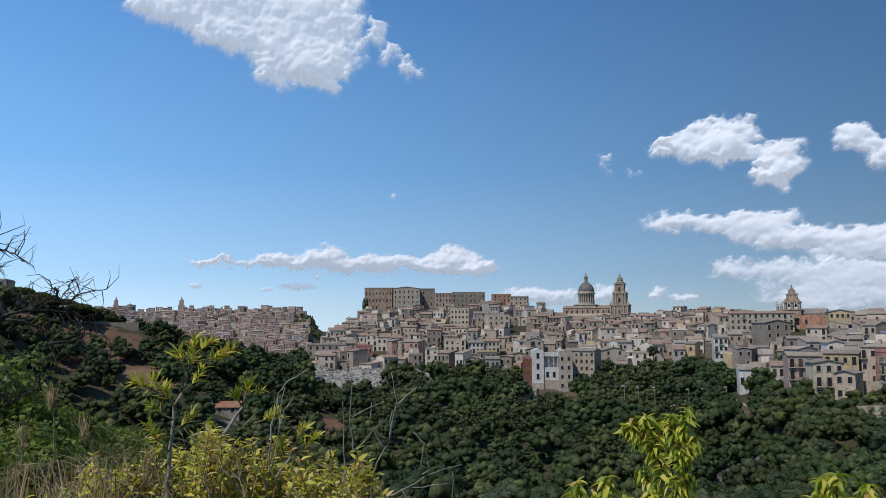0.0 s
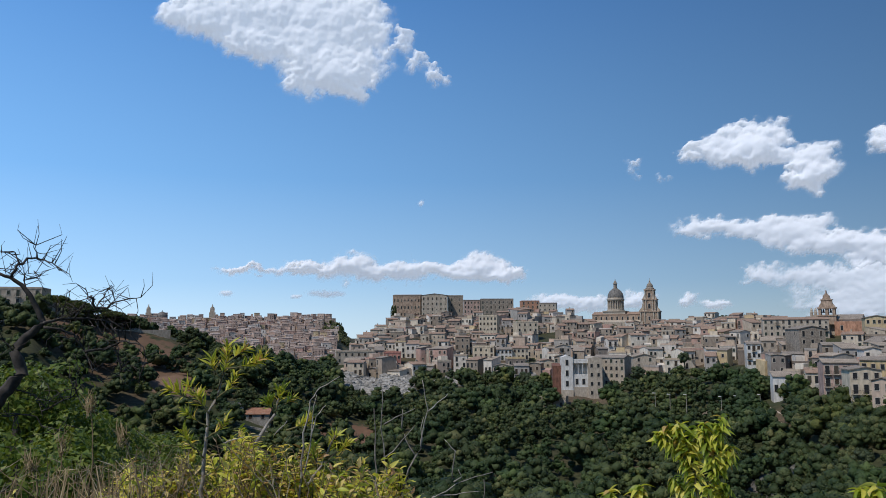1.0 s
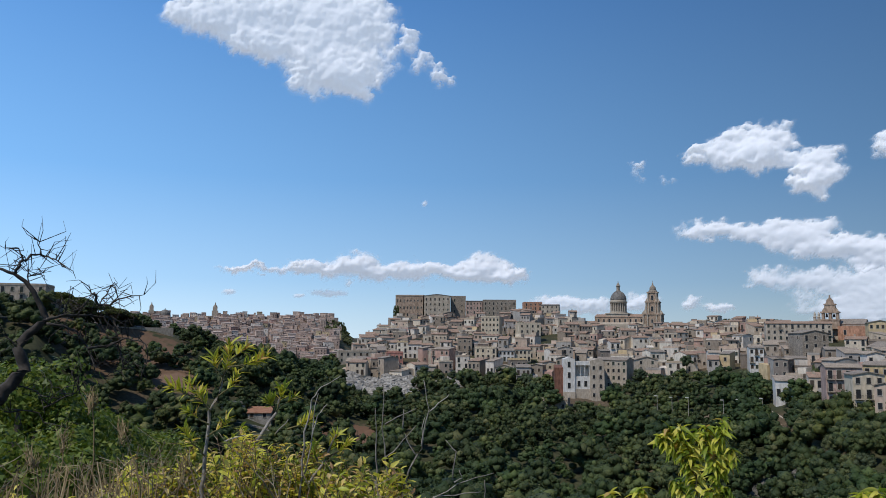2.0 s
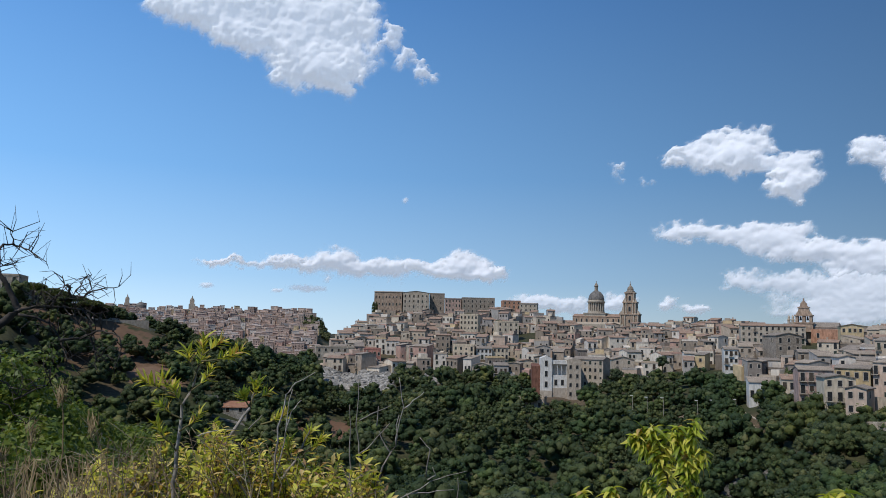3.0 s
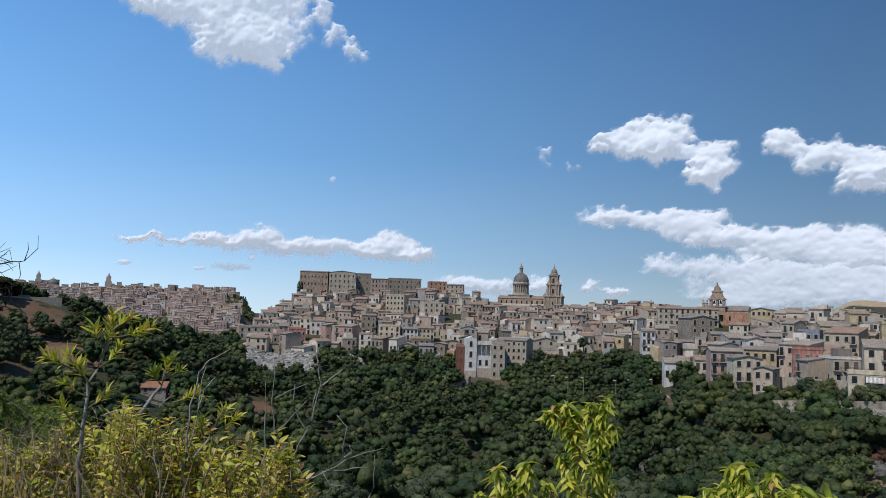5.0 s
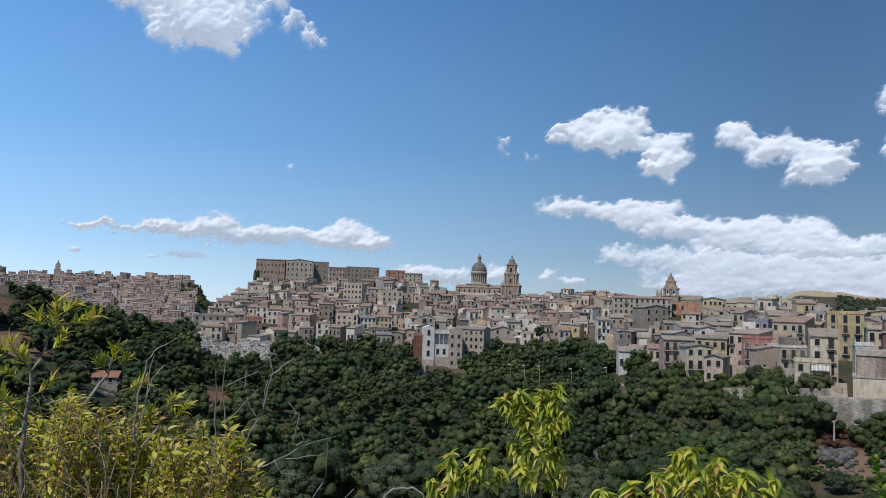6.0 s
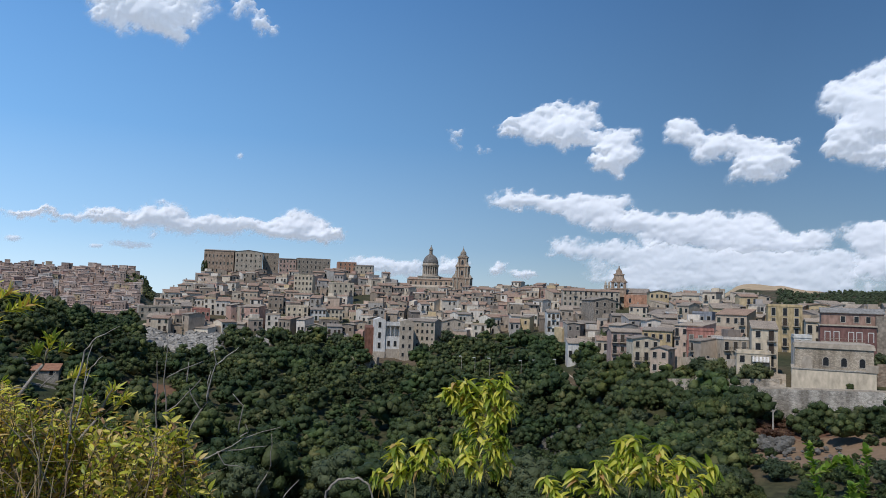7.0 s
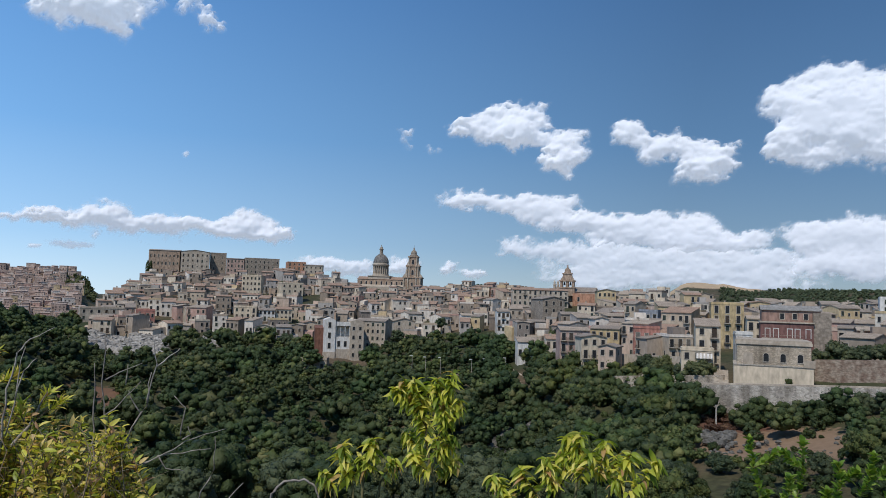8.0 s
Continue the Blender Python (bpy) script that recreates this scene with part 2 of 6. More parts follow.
# ---- building kit ----
class Geo:
    """Collects vertices and faces for one mesh."""
    def __init__(self):
        self.v, self.f, self.m = [], [], []

    def add(self, verts, faces, mat=0):
        n = len(self.v)
        self.v += [tuple(p) for p in verts]
        self.f += [tuple(i + n for i in q) for q in faces]
        self.m += [mat] * len(faces)
        return self

    def box(self, x0, x1, y0, y1, z0, z1, mat=0):
        v = [(x, y, z) for z in (z0, z1) for y in (y0, y1) for x in (x0, x1)]
        return self.add(v, [(0, 2, 3, 1), (4, 5, 7, 6), (0, 1, 5, 4), (2, 6, 7, 3), (0, 4, 6, 2), (1, 3, 7, 5)], mat)

    def prism(self, outline, y0, y1, mat=0):
        """An outline in x and z, drawn out along y."""
        n = len(outline)
        v = [(x, y0, z) for x, z in outline] + [(x, y1, z) for x, z in outline]
        f = [tuple(range(n)), tuple(range(2 * n - 1, n - 1, -1))]
        f += [(i, i + n, (i + 1) % n + n, (i + 1) % n) for i in range(n)]
        return self.add(v, f, mat)

    def prism_x(self, outline, x0, x1, mat=0):
        """An outline in y and z, drawn out along x."""
        n = len(outline)
        v = [(x0, y, z) for y, z in outline] + [(x1, y, z) for y, z in outline]
        f = [tuple(range(n - 1, -1, -1)), tuple(range(n, 2 * n))]
        f += [(i, (i + 1) % n, (i + 1) % n + n, i + n) for i in range(n)]
        return self.add(v, f, mat)

    def lathe(self, profile, n=24, cx=0.0, cy=0.0, mat=0):
        v = [(cx + r * math.cos(2 * math.pi * k / n), cy + r * math.sin(2 * math.pi * k / n), z) for r, z in profile for k in range(n)]
        f = [(j * n + k, j * n + (k + 1) % n, (j + 1) * n + (k + 1) % n, (j + 1) * n + k) for j in range(len(profile) - 1) for k in range(n)]
        f += [tuple(range(n - 1, -1, -1)), tuple(range((len(profile) - 1) * n, len(profile) * n))]
        return self.add(v, f, mat)

    def tube(self, pts, radii, n=6, mat=0):
        pts = [Vector(p) for p in pts]
        v, f = [], []
        for i, p in enumerate(pts):
            d = (pts[min(i + 1, len(pts) - 1)] - pts[max(i - 1, 0)]).normalized()
            a = d.cross(Vector((0.31, 0.17, 0.93)) if abs(d.z) < 0.9 else Vector((1, 0, 0))).normalized()
            b = d.cross(a)
            v += [p + radii[i] * (math.cos(2 * math.pi * k / n) * a + math.sin(2 * math.pi * k / n) * b) for k in range(n)]
        for i in range(len(pts) - 1):
            f += [(i * n + k, i * n + (k + 1) % n, (i + 1) * n + (k + 1) % n, (i + 1) * n + k) for k in range(n)]
        f += [tuple(range(n - 1, -1, -1)), tuple(range((len(pts) - 1) * n, len(pts) * n))]
        return self.add(v, f, mat)

    def mesh(self, name, mats, smooth=False):
        me = bpy.data.meshes.new(name)
        me.from_pydata(self.v, [], self.f)
        for m in mats if isinstance(mats, (list, tuple)) else [mats]:
            me.materials.append(m)
        me.polygons.foreach_set("material_index", self.m)
        if smooth:
            me.polygons.foreach_set("use_smooth", [True] * len(self.f))
        me.update()
        return me


def part(name, geo, mats, parent, label="", at=None, smooth=False):
    """One mesh as a part of a thing; geo is a Geo or a finished mesh."""
    me = geo.mesh(name, mats, smooth) if isinstance(geo, Geo) else geo
    ob = new(name, me)
    ob.parent = parent
    if at is not None:
        ob.matrix_basis = at
    if label:
        ob["label"] = label
    return ob


def root(name, m, label, category, group="", kind=""):
    ob = new(name)
    ob.empty_display_size = 0.2
    ob.matrix_basis = m
    return tagged(ob, label, category, group, kind)


def bearing(az, r, z=0.0):
    """The place at r metres from the viewpoint, az degrees clockwise from straight ahead."""
    return Vector((r * math.sin(radians(az)), r * math.cos(radians(az)), z))


def rise(el, r):
    """The height that stands el degrees over the eye at r metres."""
    return EYE + r * math.tan(radians(el))


# ---- the lie of the land ----
# edge of the valley slope: bearing, distance, elevation
EDGE = np.array([(-60, 220, 1.5), (-30, 270, 1.3), (-26.6, 300, 0.4), (-23.5, 310, 0.35), (-19.5, 300, -0.9), (-15.6, 300, -2.2),
                 (-11.7, 315, -3.1), (-8, 345, -3.4), (-4, 350, -3.3), (2, 350, -3.3), (6.5, 332, -3.9), (9, 322, -4.4), (11.5, 330, -3.5),
                 (17, 318, -3.0), (20, 300, -3.5), (23, 262, -4.3), (26, 226, -4.7), (30, 203, -4.8), (34, 176, -5.2), (41, 172, -4.95),
                 (46, 168, -4.45), (60, 168, -3.5), (120, 150, 0)])
FOOT = np.array([(25, -5.0), (28, -5.9), (32, -6.8), (37, -7.2), (45, -6.0), (60, -5.5), (120, -2)])
CREST = np.array([(-60, 300, 2.0), (-30, 330, 1.3), (-23, 350, 0.3), (-12, 360, -3.0), (-9.4, 420, -1.6), (-8, 500, -0.2), (-6.6, 600, 0.7), (-5.4, 645, 1.4), (3, 625, 1.65),
                  (7, 600, 1.35), (10, 610, 0.9), (14, 600, 0.95), (20, 520, 0.78), (26, 430, 0.35), (30, 400, 0.5), (36, 380, -0.25),
                  (45, 400, -0.35), (60, 400, 0.5), (120, 300, 1)])
FAR = np.array([(-60, 1300, 1.0), (-30, 1300, 1.25), (-20, 1300, 1.25), (-10.2, 1250, 1.1), (-9.6, 1250, 0.5), (-9.0, 1300, -0.15), (-7, 1500, -0.2),
                (8, 1800, 0.3), (14, 1700, 1.1), (17, 1500, 1.25), (21, 1500, 1.2), (27, 1500, 0.9), (31.2, 1600, 1.0), (32.6, 1500, 1.95), (35, 1500, 1.9), (37, 1500, 1.6),
                (40, 1300, 1.45), (45, 1200, 1.5), (60, 1200, 1.6), (120, 1200, 1)])


def land(az, r):
    e = lambda tab, k: float(np.interp(az, tab[:, 0], tab[:, k], period=360))
    r1, z1 = e(EDGE, 1), rise(e(EDGE, 2), e(EDGE, 1))
    r2, z2 = e(CREST, 1), rise(e(CREST, 2), e(CREST, 1))
    r4, z4 = e(FAR, 1), rise(e(FAR, 2), e(FAR, 1))
    front = max(0.0, min(1.0, (105 - abs(az - 8)) / 30))          # the slope falls away ahead and lies level behind
    rv = min(170.0, r1 * 0.6)
    zv = rise(-13.4, rv)
    rf = r1 - 7
    foot = e(FOOT, 1) if 25 < az < 120 else 0.0
    zf = rise(foot, rf) if foot < -1 else z1 + (zv - z1) * 7 / (r1 - rv)
    left = 1.0 if az < -9.4 else 0.0
    rs = [0, 2.0, 4.5, 9, 30, 90, rv, rf, r1, r2, r2 + (90 if left else 160), (780 if left else r2 + 420), r4, r4 + 900, 6000]
    zs = [0, 0.0, -0.9, -3.4, -9, -24, zv, zf, z1, z2, z2 - (30 if left else 14), (rise(-3.0, 780) if left else z2 - 20), z4, z4 - 5, -10]
    ahead = float(np.interp(r, rs, zs))
    return ahead * front + (1 - front) * float(np.interp(r, [0, 30, 400, 6000], [0, 0.3, 25, 60]))


def ground_z(x, y):
    return land(math.degrees(math.atan2(x, y)), math.hypot(x, y))


def swell(p, r):
    """The uneven lie of the slope over its general fall."""
    return noise.fractal(p * 0.03, 0.8, 2.1, 4) * min(2.2, r * 0.012) + (noise.noise(p * 0.9) * 0.10 if r < 12 else 0)


def build_ground():
    azs = np.concatenate([np.arange(-50, 62, 0.4), np.arange(62, 310, 4.0)])
    rs = np.concatenate([[0.4, 1, 2, 3, 4, 5, 6, 8, 10, 14, 20, 30, 45, 60, 75, 90, 105], np.arange(115, 700, 6.0), np.arange(700, 1500, 25.0),
                         np.geomspace(1500, 6000, 18)])
    g = Geo()
    v = [(0, 0, 0)]
    for r in rs:
        for az in azs:
            p = bearing(az, r)
            z = land(az if az < 180 else az - 360, r)
            v.append((p.x, p.y, z + swell(p, r)))
    n = len(azs)
    f = [(0, 1 + (k + 1) % n, 1 + k) for k in range(n)]
    for j in range(len(rs) - 1):
        a, b = 1 + j * n, 1 + (j + 1) * n
        f += [(a + k, a + (k + 1) % n, b + (k + 1) % n, b + k) for k in range(n)]
    g.add(v, f)
    ob = new("ground", g.mesh("ground", GROUND, True))
    return tagged(ob, "scrubby valley slopes of dry brown soil and grass", "ground", kind="structure")


ground = build_ground()

# ---- clouds ----
CLOUD_R = 4200.0


def cloud(blobs, seed, label, wisp=0.0, step=0.12, puff=1.0):
    """A bank of cloud: lobes given as bearing, elevation and their two half-widths in degrees, roughened and swollen towards the viewer."""
    a0, a1 = min(b[0] - b[2] for b in blobs) - 1.0, max(b[0] + b[2] for b in blobs) + 1.0
    e0, e1 = min(b[1] - b[3] for b in blobs) - 0.7, max(b[1] + b[3] for b in blobs) + 0.7
    na, ne = int((a1 - a0) / step) + 2, int((e1 - e0) / step) + 2
    dens, pts = np.zeros((ne, na)), []
    small = min(1.0, max(b[3] for b in blobs))
    for j in range(ne):
        for i in range(na):
            az, el = a0 + i * step, e0 + j * step
            q = Vector((az * 0.5 + seed * 7.3, el * 0.7, seed))
            w1, w2 = noise.fractal(q * 1.1, 0.6, 2.2, 6), noise.fractal(q * 1.1 + Vector((9, 4, 2)), 0.6, 2.2, 6)
            x, y = az + w1 * 0.75 * small, el + w2 * 0.5 * small
            f = 0.0
            for b in blobs:
                k = ((x - b[0]) / b[2]) ** 2 + ((y - b[1]) / b[3]) ** 2
                f += max(0.0, 1 - k * 0.62) ** 2
            d = f - 0.13 + (0.16 + wisp) * noise.fractal(q * 2.3, 0.6, 2.1, 6) * min(1.0, f * 4) - wisp * 0.25
            dens[j, i] = d
            h = min(max(d, 0.0), 1.6)
            billow = noise.fractal(q * 1.1, 1.0, 2.1, 3) * 0.14
            depth = (1.15 * h ** 0.6 + billow * min(1.0, h * 2.5)) * 78 * small * puff
            p = bearing(az, CLOUD_R - depth)
            pts.append((p.x, p.y, rise(el, CLOUD_R)))
    keep, use = [], {}
    for j in range(ne - 1):
        for i in range(na - 1):
            if dens[j:j + 2, i:i + 2].max() > 0.0:
                keep.append([use.setdefault(k, len(use)) for k in (j * na + i, j * na + i + 1, (j + 1) * na + i + 1, (j + 1) * na + i)])
    g = Geo()
    flat = dens.reshape(-1)
    order = sorted(use, key=use.get)
    g.add([pts[k] for k in order], keep)
    me = g.mesh("cloud", CLOUD, True)
    at = me.attributes.new("thickness", "FLOAT", "POINT")
    s = np.clip(flat[order] / (0.5 + wisp), 0, 1)
    at.data.foreach_set("value", (s * s * (3 - 2 * s) * (1 - wisp)).astype(np.float32))
    ob = new("cloud", me)
    return tagged(ob, label, "cloud", group="clouds in the blue sky")


cloud([(-19.6, 23.8, 3.4, 1.5), (-14.5, 21.6, 4.6, 2.1), (-9.8, 20.4, 4.4, 2.6), (-12, 18.9, 2.8, 1.7), (-9.2, 18.4, 2.1, 1.3), (-14, 24, 5, 2.2), (-9, 23.2, 3.4, 2), (-16.8, 20.4, 2.2, 1.0), (-21.4, 21.9, 2.3, 1.2), (-18.6, 21.9, 2.8, 1.4)], 1, "large white cumulus cloud with a ragged lower edge")
cloud([(-5.2, 21.6, 0.9, 1.0), (-4.2, 20.2, 1.2, 1.0), (-2.7, 19.0, 1.1, 0.7)], 2, "small torn white cloud beside a larger one", 0.15)
cloud([(18.8, 13.2, 2.5, 1.6), (21.0, 13.3, 1.9, 1.8), (24.0, 11.6, 1.9, 1.5), (23.4, 10.5, 1.4, 1.0), (16.2, 13.2, 1.1, 0.8), (20.6, 12.2, 2.2, 1.0)], 3, "compact white cumulus cloud with a grey base")
cloud([(28.6, 12.7, 1.6, 1.0), (30.8, 11.6, 2.0, 1.1), (33.6, 11.0, 1.9, 1.2), (33.5, 9.8, 1.8, 1.0), (35.2, 10.6, 1.2, 1.0)], 4, "long white cloud drooping at one end")
cloud([(38.5, 14.2, 1.7, 1.2), (41.5, 14.6, 2.8, 2.2), (44.8, 13.8, 3.0, 2.6), (41.5, 11.2, 3.4, 1.7), (46, 11.0, 3, 2), (48, 14, 3, 2.4), (38.6, 11.2, 1.4, 1.3), (42.5, 12.9, 3.4, 2.0), (40, 12.6, 1.8, 1.5)], 5, "tall bright cumulus cloud with a flat base")
cloud([(16.6, 7.7, 2.2, 0.8), (20, 7.3, 2.8, 0.9), (23.2, 7.4, 2.2, 1.0), (26, 6.2, 2.5, 0.9), (29.5, 6.0, 2.6, 1.0), (33, 5.8, 2.4, 1.3), (36.5, 4.8, 2.6, 1.0), (23.5, 6.3, 3.0, 0.9), (28, 5.2, 3.4, 1.0), (33, 4.7, 3.2, 1.0)], 6, "long sloping band of white cloud", puff=0.55)
cloud([(20, 4.3, 1.6, 0.7), (23.5, 4.0, 3, 1.1), (28, 3.8, 3.6, 1.4), (33, 3.6, 4, 1.6), (37.5, 3.4, 3.4, 1.4), (27, 2.2, 5.5, 1.3), (36, 1.9, 6, 1.4)], 7, "wide hazy bank of white cloud over the ridge", 0.12, puff=0.45)
cloud([(40.5, 5.2, 1.8, 1.0), (43, 5.4, 2.2, 1.4), (46, 5.2, 2.6, 1.6), (42.5, 3.4, 4, 1.4), (48, 3, 4, 2)], 8, "broad white cloud bank low over the ridge", puff=0.5)
cloud([(-16.5, 4.78, 2.2, 0.36), (-12.5, 4.9, 2.4, 0.6), (-9, 5.05, 2.7, 1.25), (-5, 4.75, 2.7, 1.0), (-1.6, 4.85, 2.2, 0.8), (1, 5.05, 2.2, 1.25), (3, 4.5, 1.8, 0.65)], 9, "long flat-based row of white cumulus")
cloud([(-10.8, 3.2, 1.9, 0.3)], 10, "thin white streak of cloud", 0.2)
cloud([(6, 2.6, 2.2, 0.75), (8.6, 2.2, 2.2, 0.7), (12, 2.5, 1.6, 0.8), (15.6, 2.5, 1.0, 0.6), (17.6, 2.1, 1.1, 0.5)], 11, "low white puffs of cloud behind the hill town", 0.1)
cloud([(-17.9, 3.05, 0.6, 0.25), (-13, 2.9, 0.5, 0.18)], 12, "tiny wisps of white cloud", 0.2)
cloud([(-3.8, 9.9, 0.35, 0.3)], 13, "tiny round wisp of cloud", 0.25)
cloud([(12.4, 12.2, 0.6, 0.8), (14, 11.4, 0.6, 0.3)], 14, "faint torn wisp of cloud", 0.3)

# ---- houses ----
def opening(outer, inner, out=0.10, deep=0.12, pane=None):
    """A surround standing proud of the wall with a pane set back in it, all in one skin."""
    n = len(outer)
    g = Geo()
    v = [(x, 0.02, z) for x, z in outer] + [(x, -out, z) for x, z in outer] + [(x, -out, z) for x, z in inner] + [(x, -out + deep * 0.75, z) for x, z in inner]
    f = [(j * n + i, j * n + (i + 1) % n, (j + 1) * n + (i + 1) % n, (j + 1) * n + i) for j in range(3) for i in range(n)]
    g.add(v, f, 0)
    g.f.append(tuple(range(3 * n, 4 * n)))
    g.m.append(1)
    return g.mesh("window", [SURROUND, pane or GLASS])


def window_mesh(w, h, pane=None):
    x = w / 2
    return opening([(-x - 0.13, -0.12), (x + 0.13, -0.12), (x + 0.13, h + 0.14), (-x - 0.13, h + 0.14)], [(-x, 0), (x, 0), (x, h), (-x, h)], pane=pane)


WINDOW_SHUT, DOOR_SHUT = window_mesh(1.0, 1.5, SHUTTER), window_mesh(1.1, 2.25, SHUTTER)
WINDOW, WINDOW_TALL, WINDOW_SMALL = window_mesh(0.95, 1.45), window_mesh(1.05, 2.2), window_mesh(0.7, 0.9)


def balcony_mesh():
    g = Geo()
    g.box(-0.95, 0.95, -0.75, 0, -0.16, 0, 0)
    g.box(-0.95, 0.95, -0.75, -0.71, 0.9, 0.95, 1).box(-0.95, -0.91, -0.71, 0, 0.9, 0.95, 1).box(0.91, 0.95, -0.71, 0, 0.9, 0.95, 1)
    for k in range(9):
        x = -0.93 + k * 0.2325
        g.box(x - 0.02, x + 0.02, -0.75, -0.72, 0, 0.9, 1)
    return g.mesh("balcony", [STONE, IRON])


BALCONY = balcony_mesh()


def gable_roof(w, d, h, pitch, over=0.35, th=0.22):
    """Two slopes with the ridge along the front."""
    y, t = d / 2 + over, pitch
    rise_z = (d / 2) * t
    drop = over * t
    return Geo().prism_x([(-y, h - drop), (0, h + rise_z), (y, h - drop), (y, h - drop + th), (0, h + rise_z + th), (-y, h - drop + th)], -w / 2 - over * 0.5, w / 2 + over * 0.5)


def cross_roof(w, d, h, pitch, over=0.35, th=0.22):
    """Two slopes with the gable to the front."""
    x, t = w / 2 + over, pitch
    rise_z, drop = (w / 2) * t, over * t
    return Geo().prism([(-x, h - drop), (0, h + rise_z), (x, h - drop), (x, h - drop + th), (0, h + rise_z + th), (-x, h - drop + th)], -d / 2 - over, d / 2 + over)


def house(m, w, d, h, roof="gable", wall=None, label="pale plastered hillside house with a tiled roof", rng=random, windows=True, balconies=0.15, cols=None,
          roof_label="", wall_label="", roof_mat=None, pitch=0.28, group="houses of the hill town", name="house", tall=0.3, clutter=False, floors=0):
    top = root(name, m, label, "house", group)
    g = Geo()
    if roof == "gable":
        g.prism_x([(-d / 2, -4), (d / 2, -4), (d / 2, h), (0, h + d / 2 * pitch), (-d / 2, h)], -w / 2, w / 2)
        rg = gable_roof(w, d, h, pitch)
    elif roof == "cross":
        g.prism([(-w / 2, -4), (w / 2, -4), (w / 2, h), (0, h + w / 2 * pitch), (-w / 2, h)], -d / 2, d / 2)
        rg = cross_roof(w, d, h, pitch)
    elif roof == "lean":
        g.prism_x([(-d / 2, -4), (d / 2, -4), (d / 2, h + d * pitch * 0.7), (-d / 2, h)], -w / 2, w / 2)
        s = pitch * 0.7
        rg = Geo().prism_x([(-d / 2 - 0.35, h - 0.35 * s), (d / 2 + 0.2, h + (d + 0.2) * s), (d / 2 + 0.2, h + (d + 0.2) * s + 0.2), (-d / 2 - 0.35, h - 0.35 * s + 0.2)], -w / 2 - 0.15, w / 2 + 0.15)
    else:
        g.box(-w / 2, w / 2, -d / 2, d / 2, -4, h)
        rg = Geo().box(-w / 2 - 0.12, w / 2 + 0.12, -d / 2 - 0.12, d / 2 + 0.12, h, h + 0.22)
        for x0, x1, y0, y1 in ((-w / 2, w / 2, -d / 2, -d / 2 + 0.25), (-w / 2, w / 2, d / 2 - 0.25, d / 2), (-w / 2, -w / 2 + 0.25, -d / 2 + 0.25, d / 2 - 0.25), (w / 2 - 0.25, w / 2, -d / 2 + 0.25, d / 2 - 0.25)):
            rg.box(x0, x1, y0, y1, h + 0.22, h + 0.75)
    part("wall", g, wall or PLASTER, top, wall_label)
    part("roof", rg, (wall or PLASTER) if roof == "flat" else (roof_mat or TILES), top, roof_label)
    if windows:
        storeys = floors or max(1, int(h / 2.75))
        n = cols or max(1, int(w / 2.15))
        sh = h / storeys
        for s in range(storeys):
            for k in range(n):
                if cols is None and rng.random() < 0.14:
                    continue
                x = (k + 0.5) / n * w - w / 2 + (0 if cols else rng.uniform(-0.3, 0.3))
                door = rng.random() < tall
                me = (DOOR_SHUT if rng.random() < 0.4 else WINDOW_TALL) if door else (WINDOW_SHUT if rng.random() < 0.35 else WINDOW if rng.random() < 0.75 else WINDOW_SMALL)
                z = s * sh + (0.35 if door else 0.95)
                part("window", me, None, top, at=pose(x, -d / 2, z))
                if door and s > 0 and rng.random() < balconies * 2.5:
                    part("balcony", BALCONY, None, top, "iron-railed stone balcony", at=pose(x, -d / 2, z - 0.05))
        for side in (-1, 1):
            if rng.random() < 0.6:
                s = rng.randrange(storeys)
                part("window", WINDOW, None, top, at=pose(side * w / 2, rng.uniform(-d / 4, d / 4), s * sh + 0.95, 0, 0, 90 * side))
    if clutter:
        if rng.random() < 0.45:
            sx, aw, ah = rng.choice((-1, 1)), rng.uniform(2.4, 4.2), h * rng.uniform(0.4, 0.75)
            x0 = sx * (w / 2 + aw / 2)
            ad = d * rng.uniform(0.5, 0.8)
            an = part("annex", Geo().prism_x([(-ad / 2 - 0.6, -4), (ad / 2, -4), (ad / 2, ah + 0.7), (-ad / 2 - 0.6, ah)], x0 - aw / 2 + 0.01, x0 + aw / 2), PLASTER, top, "lower lean-to wing")
            part("window", WINDOW, None, an, at=pose(x0, -ad / 2 - 0.6, ah * 0.45))
        if rng.random() < 0.4:
            cx, cy = rng.uniform(-w / 3, w / 3), rng.uniform(0, d / 4)
            part("chimney", Geo().box(cx - 0.3, cx + 0.3, cy - 0.3, cy + 0.3, h - 0.5, h + d * 0.5 * pitch + 0.9).box(cx - 0.4, cx + 0.4, cy - 0.4, cy + 0.4, h + d * 0.5 * pitch + 0.9, h + d * 0.5 * pitch + 1.05), STONE, top)
        if roof == "flat" and rng.random() < 0.7:
            part("roof_room", Geo().box(-w * 0.1, w * 0.4, -d * 0.1, d * 0.4, h + 0.2, h + 2.6), PLASTER, top, "small room on the roof terrace")
    return top


